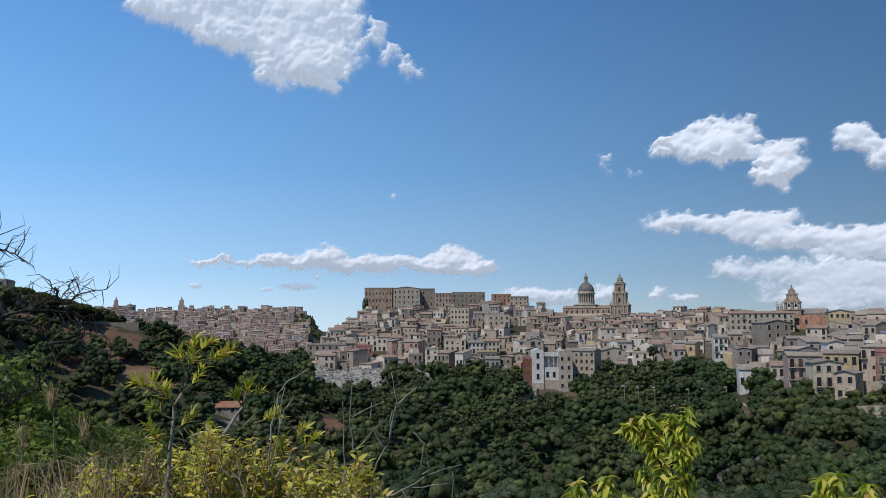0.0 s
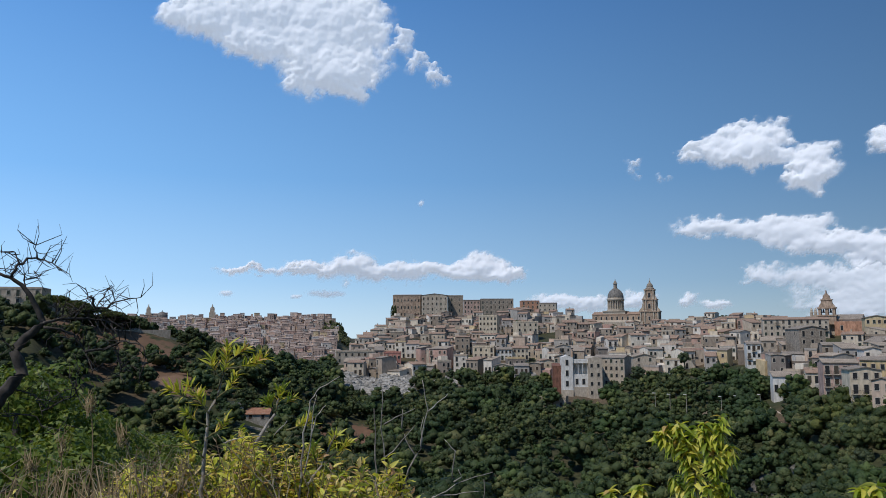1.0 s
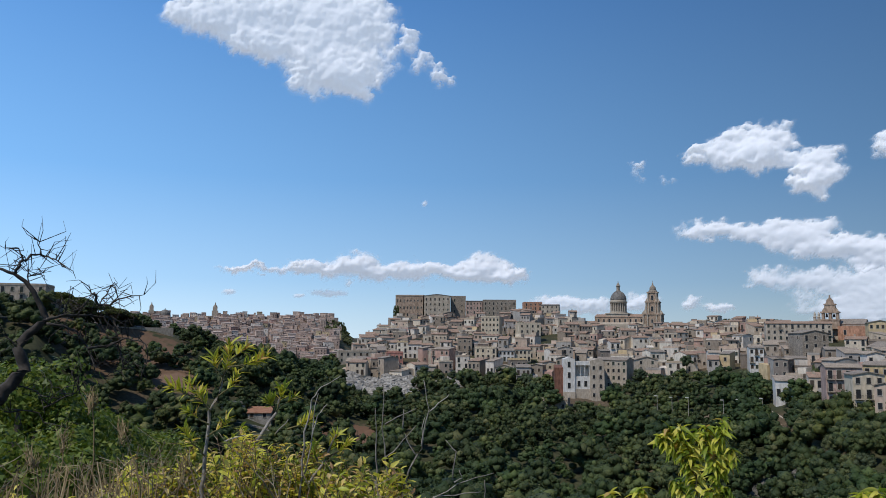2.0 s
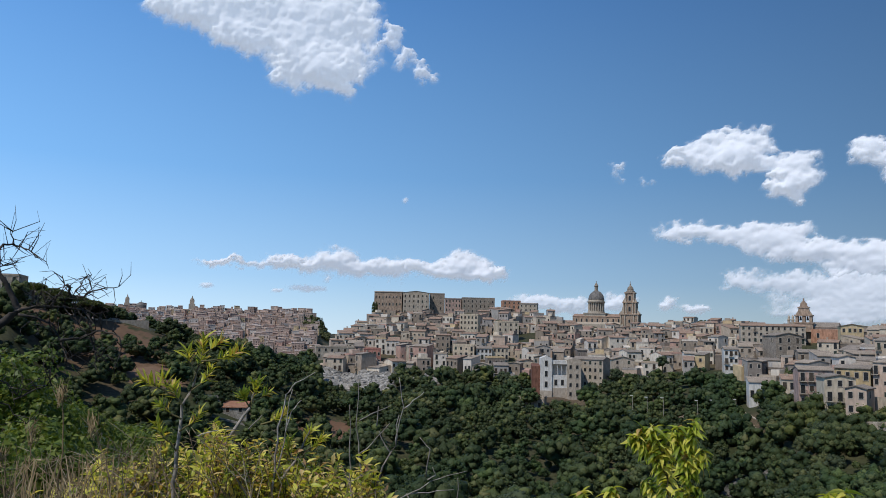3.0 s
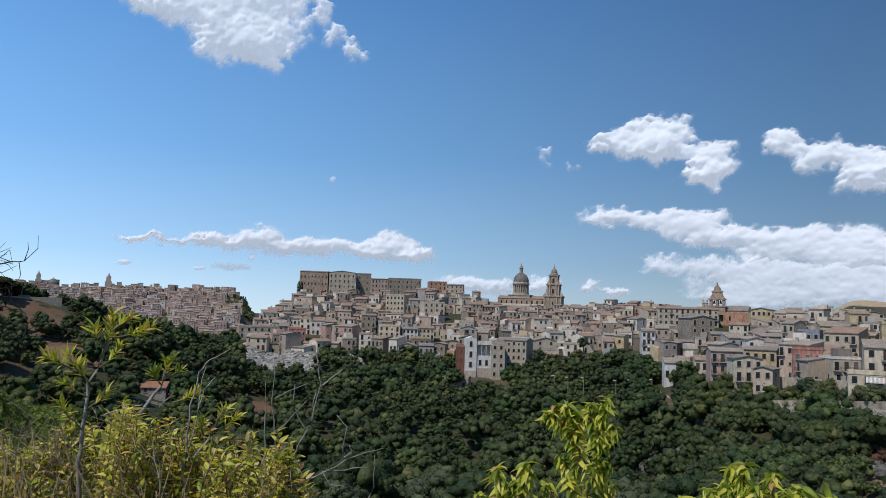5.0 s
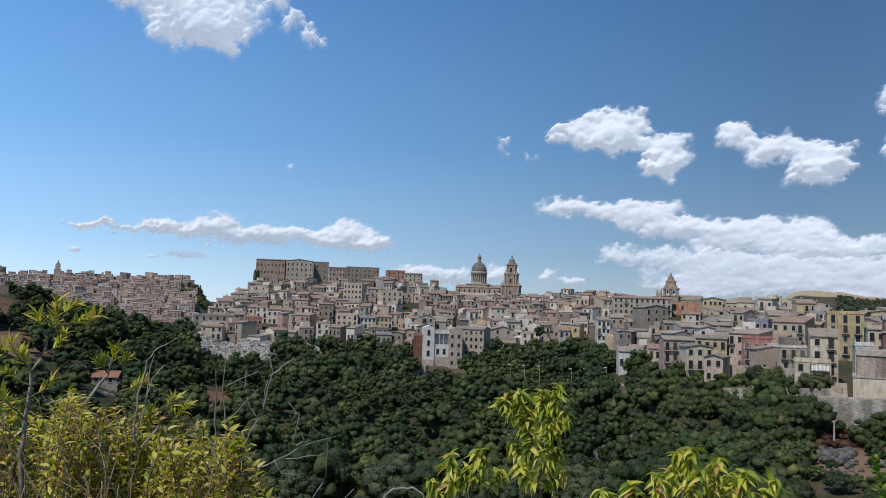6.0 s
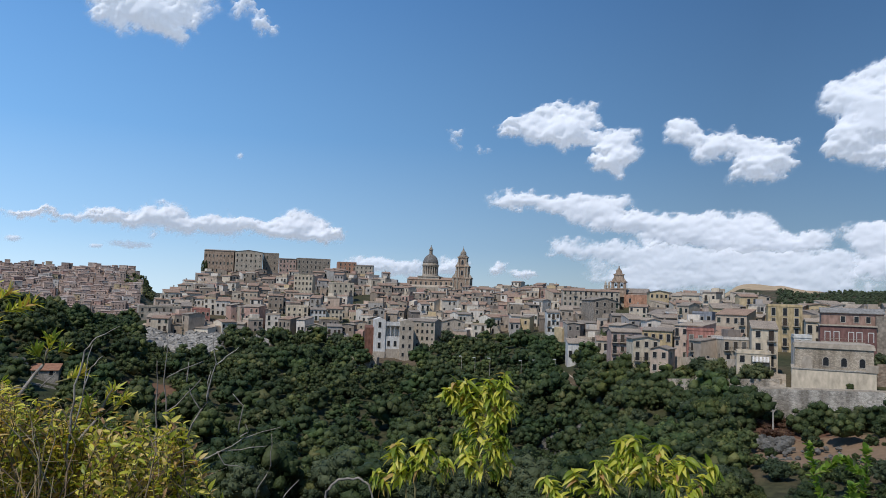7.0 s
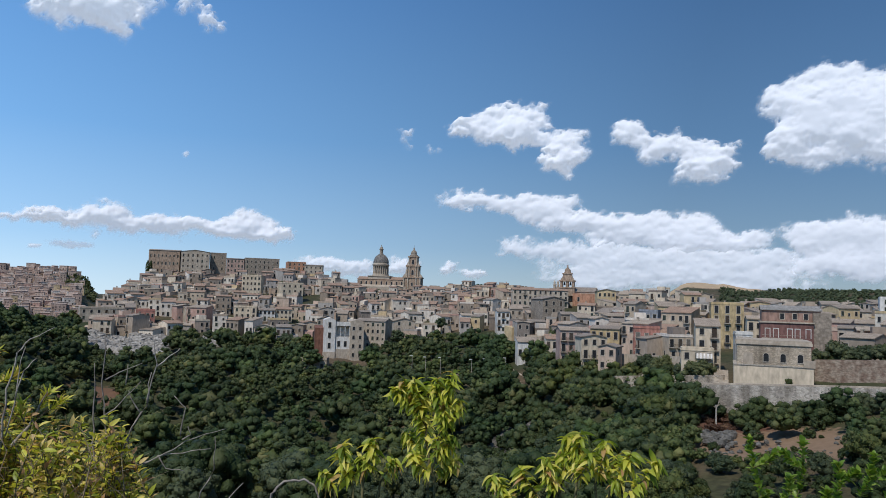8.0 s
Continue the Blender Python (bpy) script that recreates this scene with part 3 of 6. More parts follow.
# ---- the hill town, row above row ----
rng = random.Random(11)
KEEP = [(7.6, 332, 3.4, 26), (-1.2, 640, 5.2, 45), (11.6, 605, 3.6, 40), (25.0, 415, 3.2, 28), (38.4, 175, 4.0, 22), (39.3, 225, 3.2, 16), (35.4, 240, 2.0, 14), (33.6, 192, 2.6, 16), (44.5, 186, 4.5, 14), (28.5, 208, 5.5, 16), (24.2, 225, 3.0, 18), (20.9, 268, 0.8, 16), (1.8, 392, 3.0, 14), (4.3, 402, 1.0, 12), (-7.0, 396, 2.2, 13), (-4.3, 398, 0.9, 12), (3.6, 478, 2.2, 16), (21.6, 352, 1.2, 14), (23.5, 345, 1.4, 14), (22.4, 404, 2.4, 14), (30.3, 288, 0.8, 10), (31.3, 305, 0.8, 10), (27.8, 428, 1.8, 14), (21.5, 276, 1.1, 12), (43.6, 225, 2.0, 12), (27.3, 244, 1.2, 9), (20.2, 350, 1.2, 12), (39.3, 198, 3.0, 12), (36.5, 200, 1.0, 14), (25.0, 372, 0.9, 16), (11.8, 566, 2.2, 20)]
LABELS = ["pale plastered hillside house with a tiled roof", "old stone town house with small dark windows",
          "weathered beige house stacked on the hillside", "narrow cream town house among its neighbours"]


def free(az, r, wide):
    return all(abs(az - a) > wa + wide or abs(r - rr) > wr for a, rr, wa, wr in KEEP)


row = 0
count = 0
u = 0.03
while u < 1.0:
    az = -8.7 + rng.uniform(0, 0.6)
    while az < 48:
        r1, r2 = float(np.interp(az, EDGE[:, 0], EDGE[:, 1])), float(np.interp(az, CREST[:, 0], CREST[:, 1]))
        r = r1 + 6 + (r2 - r1 - 6) * (u + rng.uniform(-0.035, 0.035))
        w = rng.choice((rng.uniform(4.2, 7.5), rng.uniform(5.5, 9.5)))
        d = rng.uniform(7, 10)
        half = math.degrees(w / 2 / r)
        ok = free(az, r, half) and not (az < -6.8 and u > 0.75) and not (9.8 < az < 20.5 and u < 0.12 and r < 345)
        if ok and rng.random() > 0.04:
            p = bearing(az, r)
            h = rng.choice([4.6, 5.8, 6.4, 7.0, 7.8, 8.6, 10.2]) * (0.85 if u > 0.85 else 1.0)
            z = min(land(az - half, r), land(az + half, r), land(az, r - d / 2)) - 0.4
            top = house(pose(p.x, p.y, z, 0, 0, -az + rng.gauss(0, 20)), w, d, h, rng.choice(["gable", "gable", "cross", "lean", "lean", "flat", "flat"]),
                        label=rng.choice(LABELS), rng=rng, clutter=True, balconies=0.3, pitch=rng.uniform(0.14, 0.30))
            count += 1
        az += half * 2 * rng.uniform(0.98, 1.12)
    u += 0.07
    row += 1


# the 300 houses nearest to the verge stay single; the rest of the rows are joined
town = sorted((o for o in scene.objects if o.name.split(".")[0] == "house" and o.parent is None), key=lambda o: o.location.length)
bulk, slots = {}, {}
for top in town[262:]:
    for c in top.children_recursive:
        m = np.array(top.matrix_basis @ (c.parent.matrix_basis if c.parent != top else Matrix.Identity(4)) @ c.matrix_basis)
        co = np.empty(len(c.data.vertices) * 3)
        c.data.vertices.foreach_get("co", co)
        co = co.reshape(-1, 3) @ m[:3, :3].T + m[:3, 3]
        g = bulk.setdefault("rows", Geo())
        n0 = len(g.v)
        g.v += [tuple(p) for p in co]
        for q in c.data.polygons:
            g.f.append(tuple(i + n0 for i in q.vertices))
            mt = c.data.materials[q.material_index]
            mt = PLASTER_JOINED if mt == PLASTER else mt
            g.m.append(slots.setdefault(mt, len(slots)))
    for c in list(top.children_recursive):
        bpy.data.objects.remove(c)
    bpy.data.objects.remove(top)
if bulk:
    tagged(new("upper_town", bulk["rows"].mesh("upper_town", list(slots))), "crowded rows of beige houses climbing to the summit", "town", kind="stuff")

# ---- trees of the valley ----
def unit_ball(cuts):
    bm = bmesh.new()
    bmesh.ops.create_icosphere(bm, subdivisions=cuts, radius=1.0)
    v, f = [Vector(q.co) for q in bm.verts], [tuple(q.index for q in p.verts) for p in bm.faces]
    bm.free()
    return v, f


BALLS = {k: unit_ball(k) for k in (1,)}


def crown_geo(seed, rad, tall, lumps, leaves, size, core=0.88, cuts=1):
    """An uneven dome of many small foliage clumps with leaf sprays standing off them, and gaps between."""
    rr = random.Random(seed)
    g = Geo()
    lobes = []
    bv, bf = BALLS[cuts]
    for k in range(lumps):
        n = Vector((rr.gauss(0, 1), rr.gauss(0, 1), rr.gauss(0.45, 0.8))).normalized()
        q = rr.uniform(0.62, 1.0) * (1 + 0.30 * noise.noise(n * 1.6 + Vector((seed * 1.7, 0, 0))))
        c = Vector((n.x * rad * 0.78 * q, n.y * rad * 0.78 * q, tall * (0.46 + 0.40 * n.z * q)))
        lobes.append((c, rad * rr.uniform(0.17, 0.34)))
    if core:
        lobes.append((Vector((0, 0, tall * 0.46)), rad * 0.58))
        for k, (c, lr) in enumerate(lobes):
            off = Vector((seed * 3.1, k * 5.7, 1.3))
            g.add([c + Vector((p.x, p.y, p.z * 0.85)) * lr * core * (1 + 0.7 * noise.noise(p * 2.1 + off)) for p in bv], bf)
    for k in range(leaves):
        c, lr = rr.choice(lobes)
        n = Vector((rr.gauss(0, 1), rr.gauss(0, 1), rr.gauss(0.35, 1))).normalized()
        p = c + Vector((n.x, n.y, n.z * 0.85)) * lr * rr.uniform(0.86, 1.22)
        f = (n + Vector((rr.gauss(0, 0.4), rr.gauss(0, 0.4), rr.gauss(0.1, 0.35)))).normalized()
        a = f.orthogonal().normalized()
        a.rotate(Matrix.Rotation(rr.uniform(0, 6.28), 3, f))
        b = f.cross(a)
        s = size * rr.uniform(0.6, 1.3)
        g.add([p - a * s, p + a * s * 0.7 - b * s * 0.5, p + a * s * 0.5 + b * s * 0.7], [(0, 1, 2)])
    return g


def trunk_geo(seed, tall, rad):
    rr = random.Random(seed)
    g = Geo()
    g.tube([(0, 0, -1), (0.1, 0, tall * 0.2), (rr.uniform(-0.3, 0.3), 0.1, tall * 0.42), (rr.uniform(-0.5, 0.5), 0.2, tall * 0.75)], [0.28, 0.22, 0.17, 0.06])
    for k in range(4):
        a = k * 1.6 + rr.random()
        g.tube([(0.05, 0, tall * 0.28), (math.cos(a) * rad * 0.3, math.sin(a) * rad * 0.3, tall * 0.45), (math.cos(a) * rad * 0.6, math.sin(a) * rad * 0.6, tall * 0.6)], [0.13, 0.09, 0.04], 5)
    return g


KINDS = []
for k in range(6):
    rad, tall = [(3.6, 6.6), (4.2, 7.4), (3.0, 5.6), (2.4, 4.0), (4.8, 8.2), (2.0, 3.0)][k]
    KINDS.append((crown_geo(20 + k, rad, tall, 40, 2100, 0.17).mesh("crown", CROWN if k % 3 else CROWN_B, True), trunk_geo(40 + k, tall, rad).mesh("trunk", BARK),
                  crown_geo(20 + k, rad, tall, 24, 470, 0.25), rad))
FARKINDS = [crown_geo(90 + k, 3.6, 6.4, 8, 50, 0.5) for k in range(4)]

# open ground: bearing, distance, half-width in degrees, half-depth in metres
CLEAR = [(-7.0, 330, 2.9, 27), (-28, 328, 4.5, 26), (-26, 250, 1.3, 10), (-21.5, 262, 0.9, 9), (-15.4, 230, 1.5, 9), (35.4, 150, 1.7, 17), (38.5, 136, 4.5, 8), (20.9, 260, 0.9, 22), (-8.3, 250, 1.0, 22), (-28, 310, 7.0, 21), (0.6, 150, 1.9, 28), (7.7, 306, 1.9, 20), (-6.0, 352, 2.4, 14)]
trng = random.Random(5)
spots = []
cells = {}
tries = 0
while tries < 20000:
    tries += 1
    az, q = trng.uniform(-36, 50), trng.random()
    r1 = float(np.interp(az, EDGE[:, 0], EDGE[:, 1]))
    lim = r1 + (70 if az < -10 else -3)
    r = math.sqrt(q * (lim ** 2 - 105 ** 2) + 105 ** 2)
    if az > 32.3 and r > r1 - (14 if az > 37 else 22):
        continue
    if any(abs(az - a) < wa and abs(r - rr) < wr for a, rr, wa, wr in CLEAR):
        continue
    if r > r1 - 8 and not free(az, r, 0.5):
        continue
    p = bearing(az, r)
    near = (2.9 if 18 < az < 33 else 4.1) if noise.noise(p * 0.02) > -0.3 else 5.6
    cx, cy = int(p.x // 7), int(p.y // 7)
    if any((p - o).length < near for i in (-1, 0, 1) for j in (-1, 0, 1) for o in cells.get((cx + i, cy + j), ())):
        continue
    cells.setdefault((cx, cy), []).append(p)
    spots.append((r, az, p))
spots.sort(key=lambda s: s[0])
wood_v, wood_f, base = [], [], 0
protos = [(np.array(k[2].v), np.array(k[2].f)) for k in KINDS]
for i, (r, az, p) in enumerate(spots):
    k = trng.choice([0, 0, 1, 1, 2, 2, 3, 3, 4, 5] if r > 0 else [0])
    s, turn = trng.choice([0.5, 0.6, 0.75, 0.9, 1.0, 1.15, 1.35]), trng.uniform(0, 360)
    if az < -10 and r > 290:
        s *= 0.95
    if az > 32.3:
        s *= 0.72
    z = land(az, r) - 0.3 + max(0.0, swell(p, r))
    if i < 150:
        top = root("tree", pose(p.x, p.y, z, 0, 0, turn) @ Matrix.Diagonal((s, s, s * trng.uniform(0.85, 1.1), 1)), "dense dark green tree on the valley slope" if k % 3 else "grey-green olive tree on the valley slope", "tree", "trees of the valley")
        part("trunk", KINDS[k][1], None, top)
        part("crown", KINDS[k][0], None, top)
    else:
        v, f = protos[k]
        c, sn = math.cos(turn), math.sin(turn)
        w = np.stack([(v[:, 0] * c - v[:, 1] * sn) * s + p.x, (v[:, 0] * sn + v[:, 1] * c) * s + p.y, v[:, 2] * s + z], 1)
        wood_v.append(w)
        wood_f.append(f + base)
        base += len(v)
print("trees", len(spots), "houses", count)


def bulk_mesh(name, v, f, mats):
    me = bpy.data.meshes.new(name)
    me.vertices.add(len(v))
    me.vertices.foreach_set("co", v.astype(np.float32).reshape(-1))
    n = f.shape[1]
    me.loops.add(f.size)
    me.loops.foreach_set("vertex_index", f.reshape(-1).astype(np.int32))
    me.polygons.add(len(f))
    me.polygons.foreach_set("loop_start", np.arange(0, f.size, n, dtype=np.int32))
    me.polygons.foreach_set("use_smooth", np.ones(len(f), dtype=bool))
    me.update(calc_edges=True)
    for m in mats:
        me.materials.append(m)
    return me


woodland = new("woodland", bulk_mesh("woodland", np.concatenate(wood_v), np.concatenate(wood_f), [WOOD]))
tagged(woodland, "dense dark green woodland covering the far valley slope", "woodland", kind="stuff")

# ---- landmarks ----
def paint(name, c, tint=0.25):
    lo = tuple(x * 0.88 for x in c)
    return surface(name, [(0.3, lo), (0.7, c)], coarse=0.25, fine=1.3, streak=(1, 1, 0.4), tint=tint)


WHITE = paint("white_render", (0.68, 0.65, 0.59), 0.16)
CREAM = paint("cream_render", (0.62, 0.52, 0.38), 0.18)
YELLOW = paint("yellow_render", (0.55, 0.42, 0.23))
ROSE = paint("rose_render", (0.46, 0.22, 0.17))
PALEROSE = paint("pale_rose_render", (0.52, 0.36, 0.29))
RUST = paint("rust_red_render", (0.23, 0.12, 0.10))
BROWNPINK = paint("brown_pink_render", (0.34, 0.22, 0.17))
SALMON = paint("salmon_render", (0.50, 0.27, 0.17))
def masonry(name, c, size):
    """Coursed rubble: stones of uneven tone with dark sunken joints and rain streaks."""
    m, nt, b = nodes_of(name, 0.95)
    co = nt.nodes.new("ShaderNodeTexCoord").outputs["Object"]
    mp = nt.nodes.new("ShaderNodeMapping")
    mp.inputs["Scale"].default_value = (1, 1, 1.6)
    nt.links.new(co, mp.inputs["Vector"])
    cell, edge = nt.nodes.new("ShaderNodeTexVoronoi"), nt.nodes.new("ShaderNodeTexVoronoi")
    edge.feature = "DISTANCE_TO_EDGE"
    for v in (cell, edge):
        v.inputs["Scale"].default_value = 1 / size
        nt.links.new(mp.outputs["Vector"], v.inputs["Vector"])
    tone = ramp(nt, [(0.0, tuple(x * 0.62 for x in c)), (0.5, c), (1.0, tuple(min(1, x * 1.25) for x in c))])
    nt.links.new(cell.outputs["Color"], tone.inputs["Fac"])
    joint = ramp(nt, [(0.02, (0.76,) * 3), (0.10, (1,) * 3)])
    nt.links.new(edge.outputs["Distance"], joint.inputs["Fac"])
    stain = ramp(nt, [(0.38, (0.55, 0.53, 0.5)), (0.6, (1.05, 1.03, 1.0))])
    nt.links.new(noise_tex(nt, co, 0.45, 5, (1, 1, 0.18)), stain.inputs["Fac"])
    col = blend(nt, "MULTIPLY", 1.0, blend(nt, "MULTIPLY", 1.0, tone.outputs["Color"], joint.outputs["Color"]), stain.outputs["Color"])
    nt.links.new(col, b.inputs["Base Color"])
    bp = nt.nodes.new("ShaderNodeBump")
    bp.inputs["Strength"].default_value, bp.inputs["Distance"].default_value = 1.0, 0.12
    nt.links.new(joint.outputs["Color"], bp.inputs["Height"])
    nt.links.new(bp.outputs["Normal"], b.inputs["Normal"])
    return m


MASONRY = masonry("rubble_masonry", (0.46, 0.42, 0.36), 0.5)
FINEMASON = masonry("squared_masonry", (0.46, 0.39, 0.30), 0.34)
ROUGHSTONE = surface("rubble_stone", [(0.35, (0.24, 0.21, 0.17)), (0.5, (0.36, 0.325, 0.27)), (0.65, (0.44, 0.40, 0.34))], coarse=0.9, fine=3.0, bump=1.0, dist=0.12)
LEAD = surface("grey_lead_dome", [(0.3, (0.15, 0.14, 0.125)), (0.7, (0.22, 0.20, 0.175))], coarse=0.6, fine=2, streak=(1, 1, 0.2), rough=0.6)
ASPHALT = surface("asphalt", [(0.3, (0.045, 0.045, 0.045)), (0.7, (0.07, 0.068, 0.065))], coarse=0.5, fine=6)


def block(az, r, z, w, d, h, roof, wall, label, cols=None, turn=0.0, **kw):
    p = bearing(az, r + d / 2)
    return house(pose(p.x, p.y, z, 0, 0, -az + turn), w, d, h, roof, wall, label, rng=rng, cols=cols, **kw)


def span(az0, az1, el0, el1, r, d, roof, wall, label, cols=None, turn=0.0, **kw):
    """A house between two bearings, from the elevation of its foot to that of its eaves."""
    return block((az0 + az1) / 2, r, rise(el0, r), r * radians(az1 - az0), d, r * (math.tan(radians(el1)) - math.tan(radians(el0))), roof, wall, label, cols, turn, **kw)


def arch(w, h, n=8):
    """An arched outline in x and z with its sill at 0."""
    s = h - w / 2
    return [(-w / 2, 0), (w / 2, 0)] + [(w / 2 * math.cos(math.pi * k / n), s + w / 2 * math.sin(math.pi * k / n)) for k in range(n + 1)]


def arch_window(w, h):
    return opening([(x * 1.22, z * 1.06 if z > 0 else -0.12) for x, z in arch(w, h)], arch(w, h))


ARCH_S, ARCH_L = arch_window(1.2, 2.6), arch_window(1.7, 3.6)

# the long palace on the summit
kw = dict(group="palace blocks on the summit", name="palace_block", balconies=0.0, tall=0.5, floors=4)
span(-5.73, -3.68, 1.0, 3.05, 640, 24, "gable", WARMSTONE, "long stone palace wing with rows of windows", 8, -5, pitch=0.10, **kw)
span(-3.66, -1.74, 1.5, 3.06, 636, 18, "cross", STONE, "pale stone palace pavilion with a low pediment", 6, -2, pitch=0.13, **kw)
span(-1.72, -0.60, 1.4, 3.0, 646, 16, "flat", DARKSTONE, "bare stone palace block with few windows", 2, 0, **kw)
span(-0.58, 0.62, 1.4, 2.68, 640, 12, "gable", PALEROSE, "rose-painted palace front with tall windows", 5, 2, pitch=0.10, **kw)
span(0.66, 3.08, 1.3, 2.74, 636, 18, "flat", DARKSTONE, "flat-roofed stone palace wing with dark windows", 8, 4, **kw)
span(3.65, 4.98, 1.2, 2.58, 622, 12, "flat", SALMON, "orange-plastered house on the summit", 4, 8)
span(5.0, 6.3, 1.2, 2.42, 616, 12, "gable", STONE, "stone house beside the summit palace", 4, -5, pitch=0.12)

# the domed church
CH = pose(*bearing(11.6, 606, rise(0.85, 606)), 0, 0, -11.6 - 10)
church = root("domed_church", CH, "stone baroque church with a tall dome and bell tower", "church")
NX, NW = -1.0, 27.0
g = Geo().prism_x([(-8, -8), (8, -8), (8, 7.4), (0, 9.4), (-8, 7.4)], NX - NW, NX + 12)
part("nave", g, WARMSTONE, church, "long stone nave")
part("roof", gable_roof(NW + 12, 16, 7.5, 0.26).mesh("roof", TILES), None, church, "brown tiled nave roof", at=pose(NX - (NW - 12) / 2, 0, 0))
for k in range(9):
    part("window", ARCH_S, None, church, at=pose(NX - NW + 3 + k * 4.0, -8.0, 3.4))
part("aisle", Geo().prism_x([(-13, -8), (-8, -8), (-8, 3.4), (-13, 1.8)], NX - NW, NX + 12), STONE, church, "lower stone aisle")
dx = -11.4
part("crossing", Geo().box(dx - 8.4, dx + 8.4, -7.4, 7.4, 5.0, 9.8).box(dx - 8.9, dx + 8.9, -7.9, 7.9, 9.8, 10.4), STONE, church, "square stone base under the drum")
drum = Geo().lathe([(5.1, 10.4), (5.1, 19.0)], 32, dx, 0)
part("drum", drum, DARKSTONE, church, "round drum behind a ring of columns", smooth=False)
part("drum_base", Geo().lathe([(6.7, 10.3), (6.7, 11.3), (6.2, 11.3), (6.2, 11.9)], 32, dx, 0), STONE, church)
for k in range(20):
    a = 2 * math.pi * (k + 0.5) / 20
    part("column", Geo().lathe([(0.55, 11.8), (0.42, 12.3), (0.36, 17.6), (0.6, 18.2)], 8), STONE, church, at=pose(dx + 5.8 * math.cos(a), 5.8 * math.sin(a), 0))
part("entablature", Geo().lathe([(6.2, 18.1), (6.6, 18.6), (6.8, 19.4), (6.2, 19.5), (6.0, 20.6)], 32, dx, 0), STONE, church)
prof = [(6.0 * math.cos(a), 20.4 + 7.2 * math.sin(a)) for a in [radians(q) for q in range(0, 81, 8)]]
part("dome", Geo().lathe(prof, 32, dx, 0), LEAD, church, "grey ribbed dome", smooth=True)
for k in range(12):
    a = 2 * math.pi * k / 12
    pts = [(dx + 6.02 * math.cos(q) * math.cos(a), 6.02 * math.cos(q) * math.sin(a), 20.4 + 7.24 * math.sin(q)) for q in [radians(w) for w in range(0, 80, 10)]]
    part("rib", Geo().tube(pts, [0.22] * len(pts), 5), LEAD, church)
part("lantern", Geo().lathe([(1.9, 27.3), (1.9, 27.9), (1.35, 28.0), (1.35, 31.0), (1.75, 31.2), (1.75, 31.6), (1.2, 32.2), (0.9, 33.2), (0.35, 33.8), (0.2, 35.2)], 14, dx, 0), DARKSTONE, church, "stone lantern with a finial")
tx, ty = 15.6, -6.5
for hw, hd, z0, z1 in ((6.9, 5.8, -8, 9.0), (4.9, 4.5, 9.9, 18.0), (3.5, 3.3, 18.9, 25.2)):
    part("tower_stage", Geo().box(tx - hw, tx + hw, ty - hd, ty + hd, z0, z1), WARMSTONE, church, "stage of a tiered baroque bell tower")
    part("cornice", Geo().box(tx - hw - 0.5, tx + hw + 0.5, ty - hd - 0.45, ty + hd + 0.45, z1, z1 + 0.85), WARMSTONE, church)
part("tower_cap", Geo().lathe([(3.3, 26.0), (3.2, 27.0), (2.3, 27.5), (2.45, 28.4), (2.0, 29.8), (1.0, 30.8), (0.5, 31.6), (0.6, 32.2), (0.15, 33.0), (0.12, 34.6)], 12, tx, ty), DARKSTONE, church, "bulb-shaped tower cap")
for sx in (-1, 1):
    for z0, hh, xo, yo in ((-2, 11, 6.3, 6.1), (9.9, 8.1, 4.3, 4.8), (18.9, 6.3, 3.0, 3.6), (9.9, 8.1, 2.4, 4.8), (-2, 11, 3.2, 6.1)):
        part("column", Geo().lathe([(0.75, z0), (0.55, z0 + 0.6), (0.5, z0 + hh - 0.8), (0.8, z0 + hh)], 8), STONE, church, at=pose(tx + sx * xo, ty - yo, 0))
    part("scroll", Geo().prism([(0, 0), (3.0, 0), (2.2, 1.2), (0.9, 2.6), (0.4, 5.2), (0, 5.2)], -0.7, 0.7), STONE, church, at=pose(tx + sx * 4.9, ty - 3, 9.9, 0, 0, 0 if sx > 0 else 180))
    part("scroll", Geo().prism([(0, 0), (1.8, 0), (1.2, 1.2), (0.5, 2.6), (0, 3.4)], -0.6, 0.6), STONE, church, at=pose(tx + sx * 3.5, ty - 2.4, 18.9, 0, 0, 0 if sx > 0 else 180))
part("bell_opening", ARCH_L, None, church, at=pose(tx, ty - 3.3, 19.8))
part("window", ARCH_L, None, church, at=pose(tx, ty - 4.5, 11.6))
part("window", ARCH_S, None, church, at=pose(tx, ty - 5.8, 3.0))

# the church with the belfry gable, and the long palace before it
B = pose(*bearing(24.75, 424, rise(0.35, 424)), 0, 0, -24.6 - 8)
church2 = root("belfry_church", B, "church with a stepped stone belfry and salmon side wall", "church")
part("nave", Geo().prism_x([(-7, -8), (7, -8), (7, 5.2), (0, 7.6), (-7, 5.2)], -9, 13), STONE, church2)
part("roof", gable_roof(22, 14, 5.3, 0.34).mesh("roof", TILES), None, church2, "brown tiled roof", at=pose(2, 0, 0))
part("side_wall", Geo().box(1.5, 14, -9.5, -7.05, -8, 4.4), SALMON, church2, "salmon-plastered side wall")
part("window", WINDOW_TALL, None, church2, at=pose(4.6, -9.5, 0.2))
bel = Geo()
bx = -1.6
for x0, x1 in ((-3.7, -2.5), (-0.65, 0.65), (2.5, 3.7)):
    bel.box(bx + x0, bx + x1, -9.2, -6.2, 7.6, 10.6)
bel.box(bx - 4.0, bx + 4.0, -9.4, -6.0, 3, 7.0).box(bx - 4.4, bx + 4.4, -9.7, -5.7, 7.0, 7.6).box(bx - 4.2, bx + 4.2, -9.6, -5.8, 10.6, 11.3)
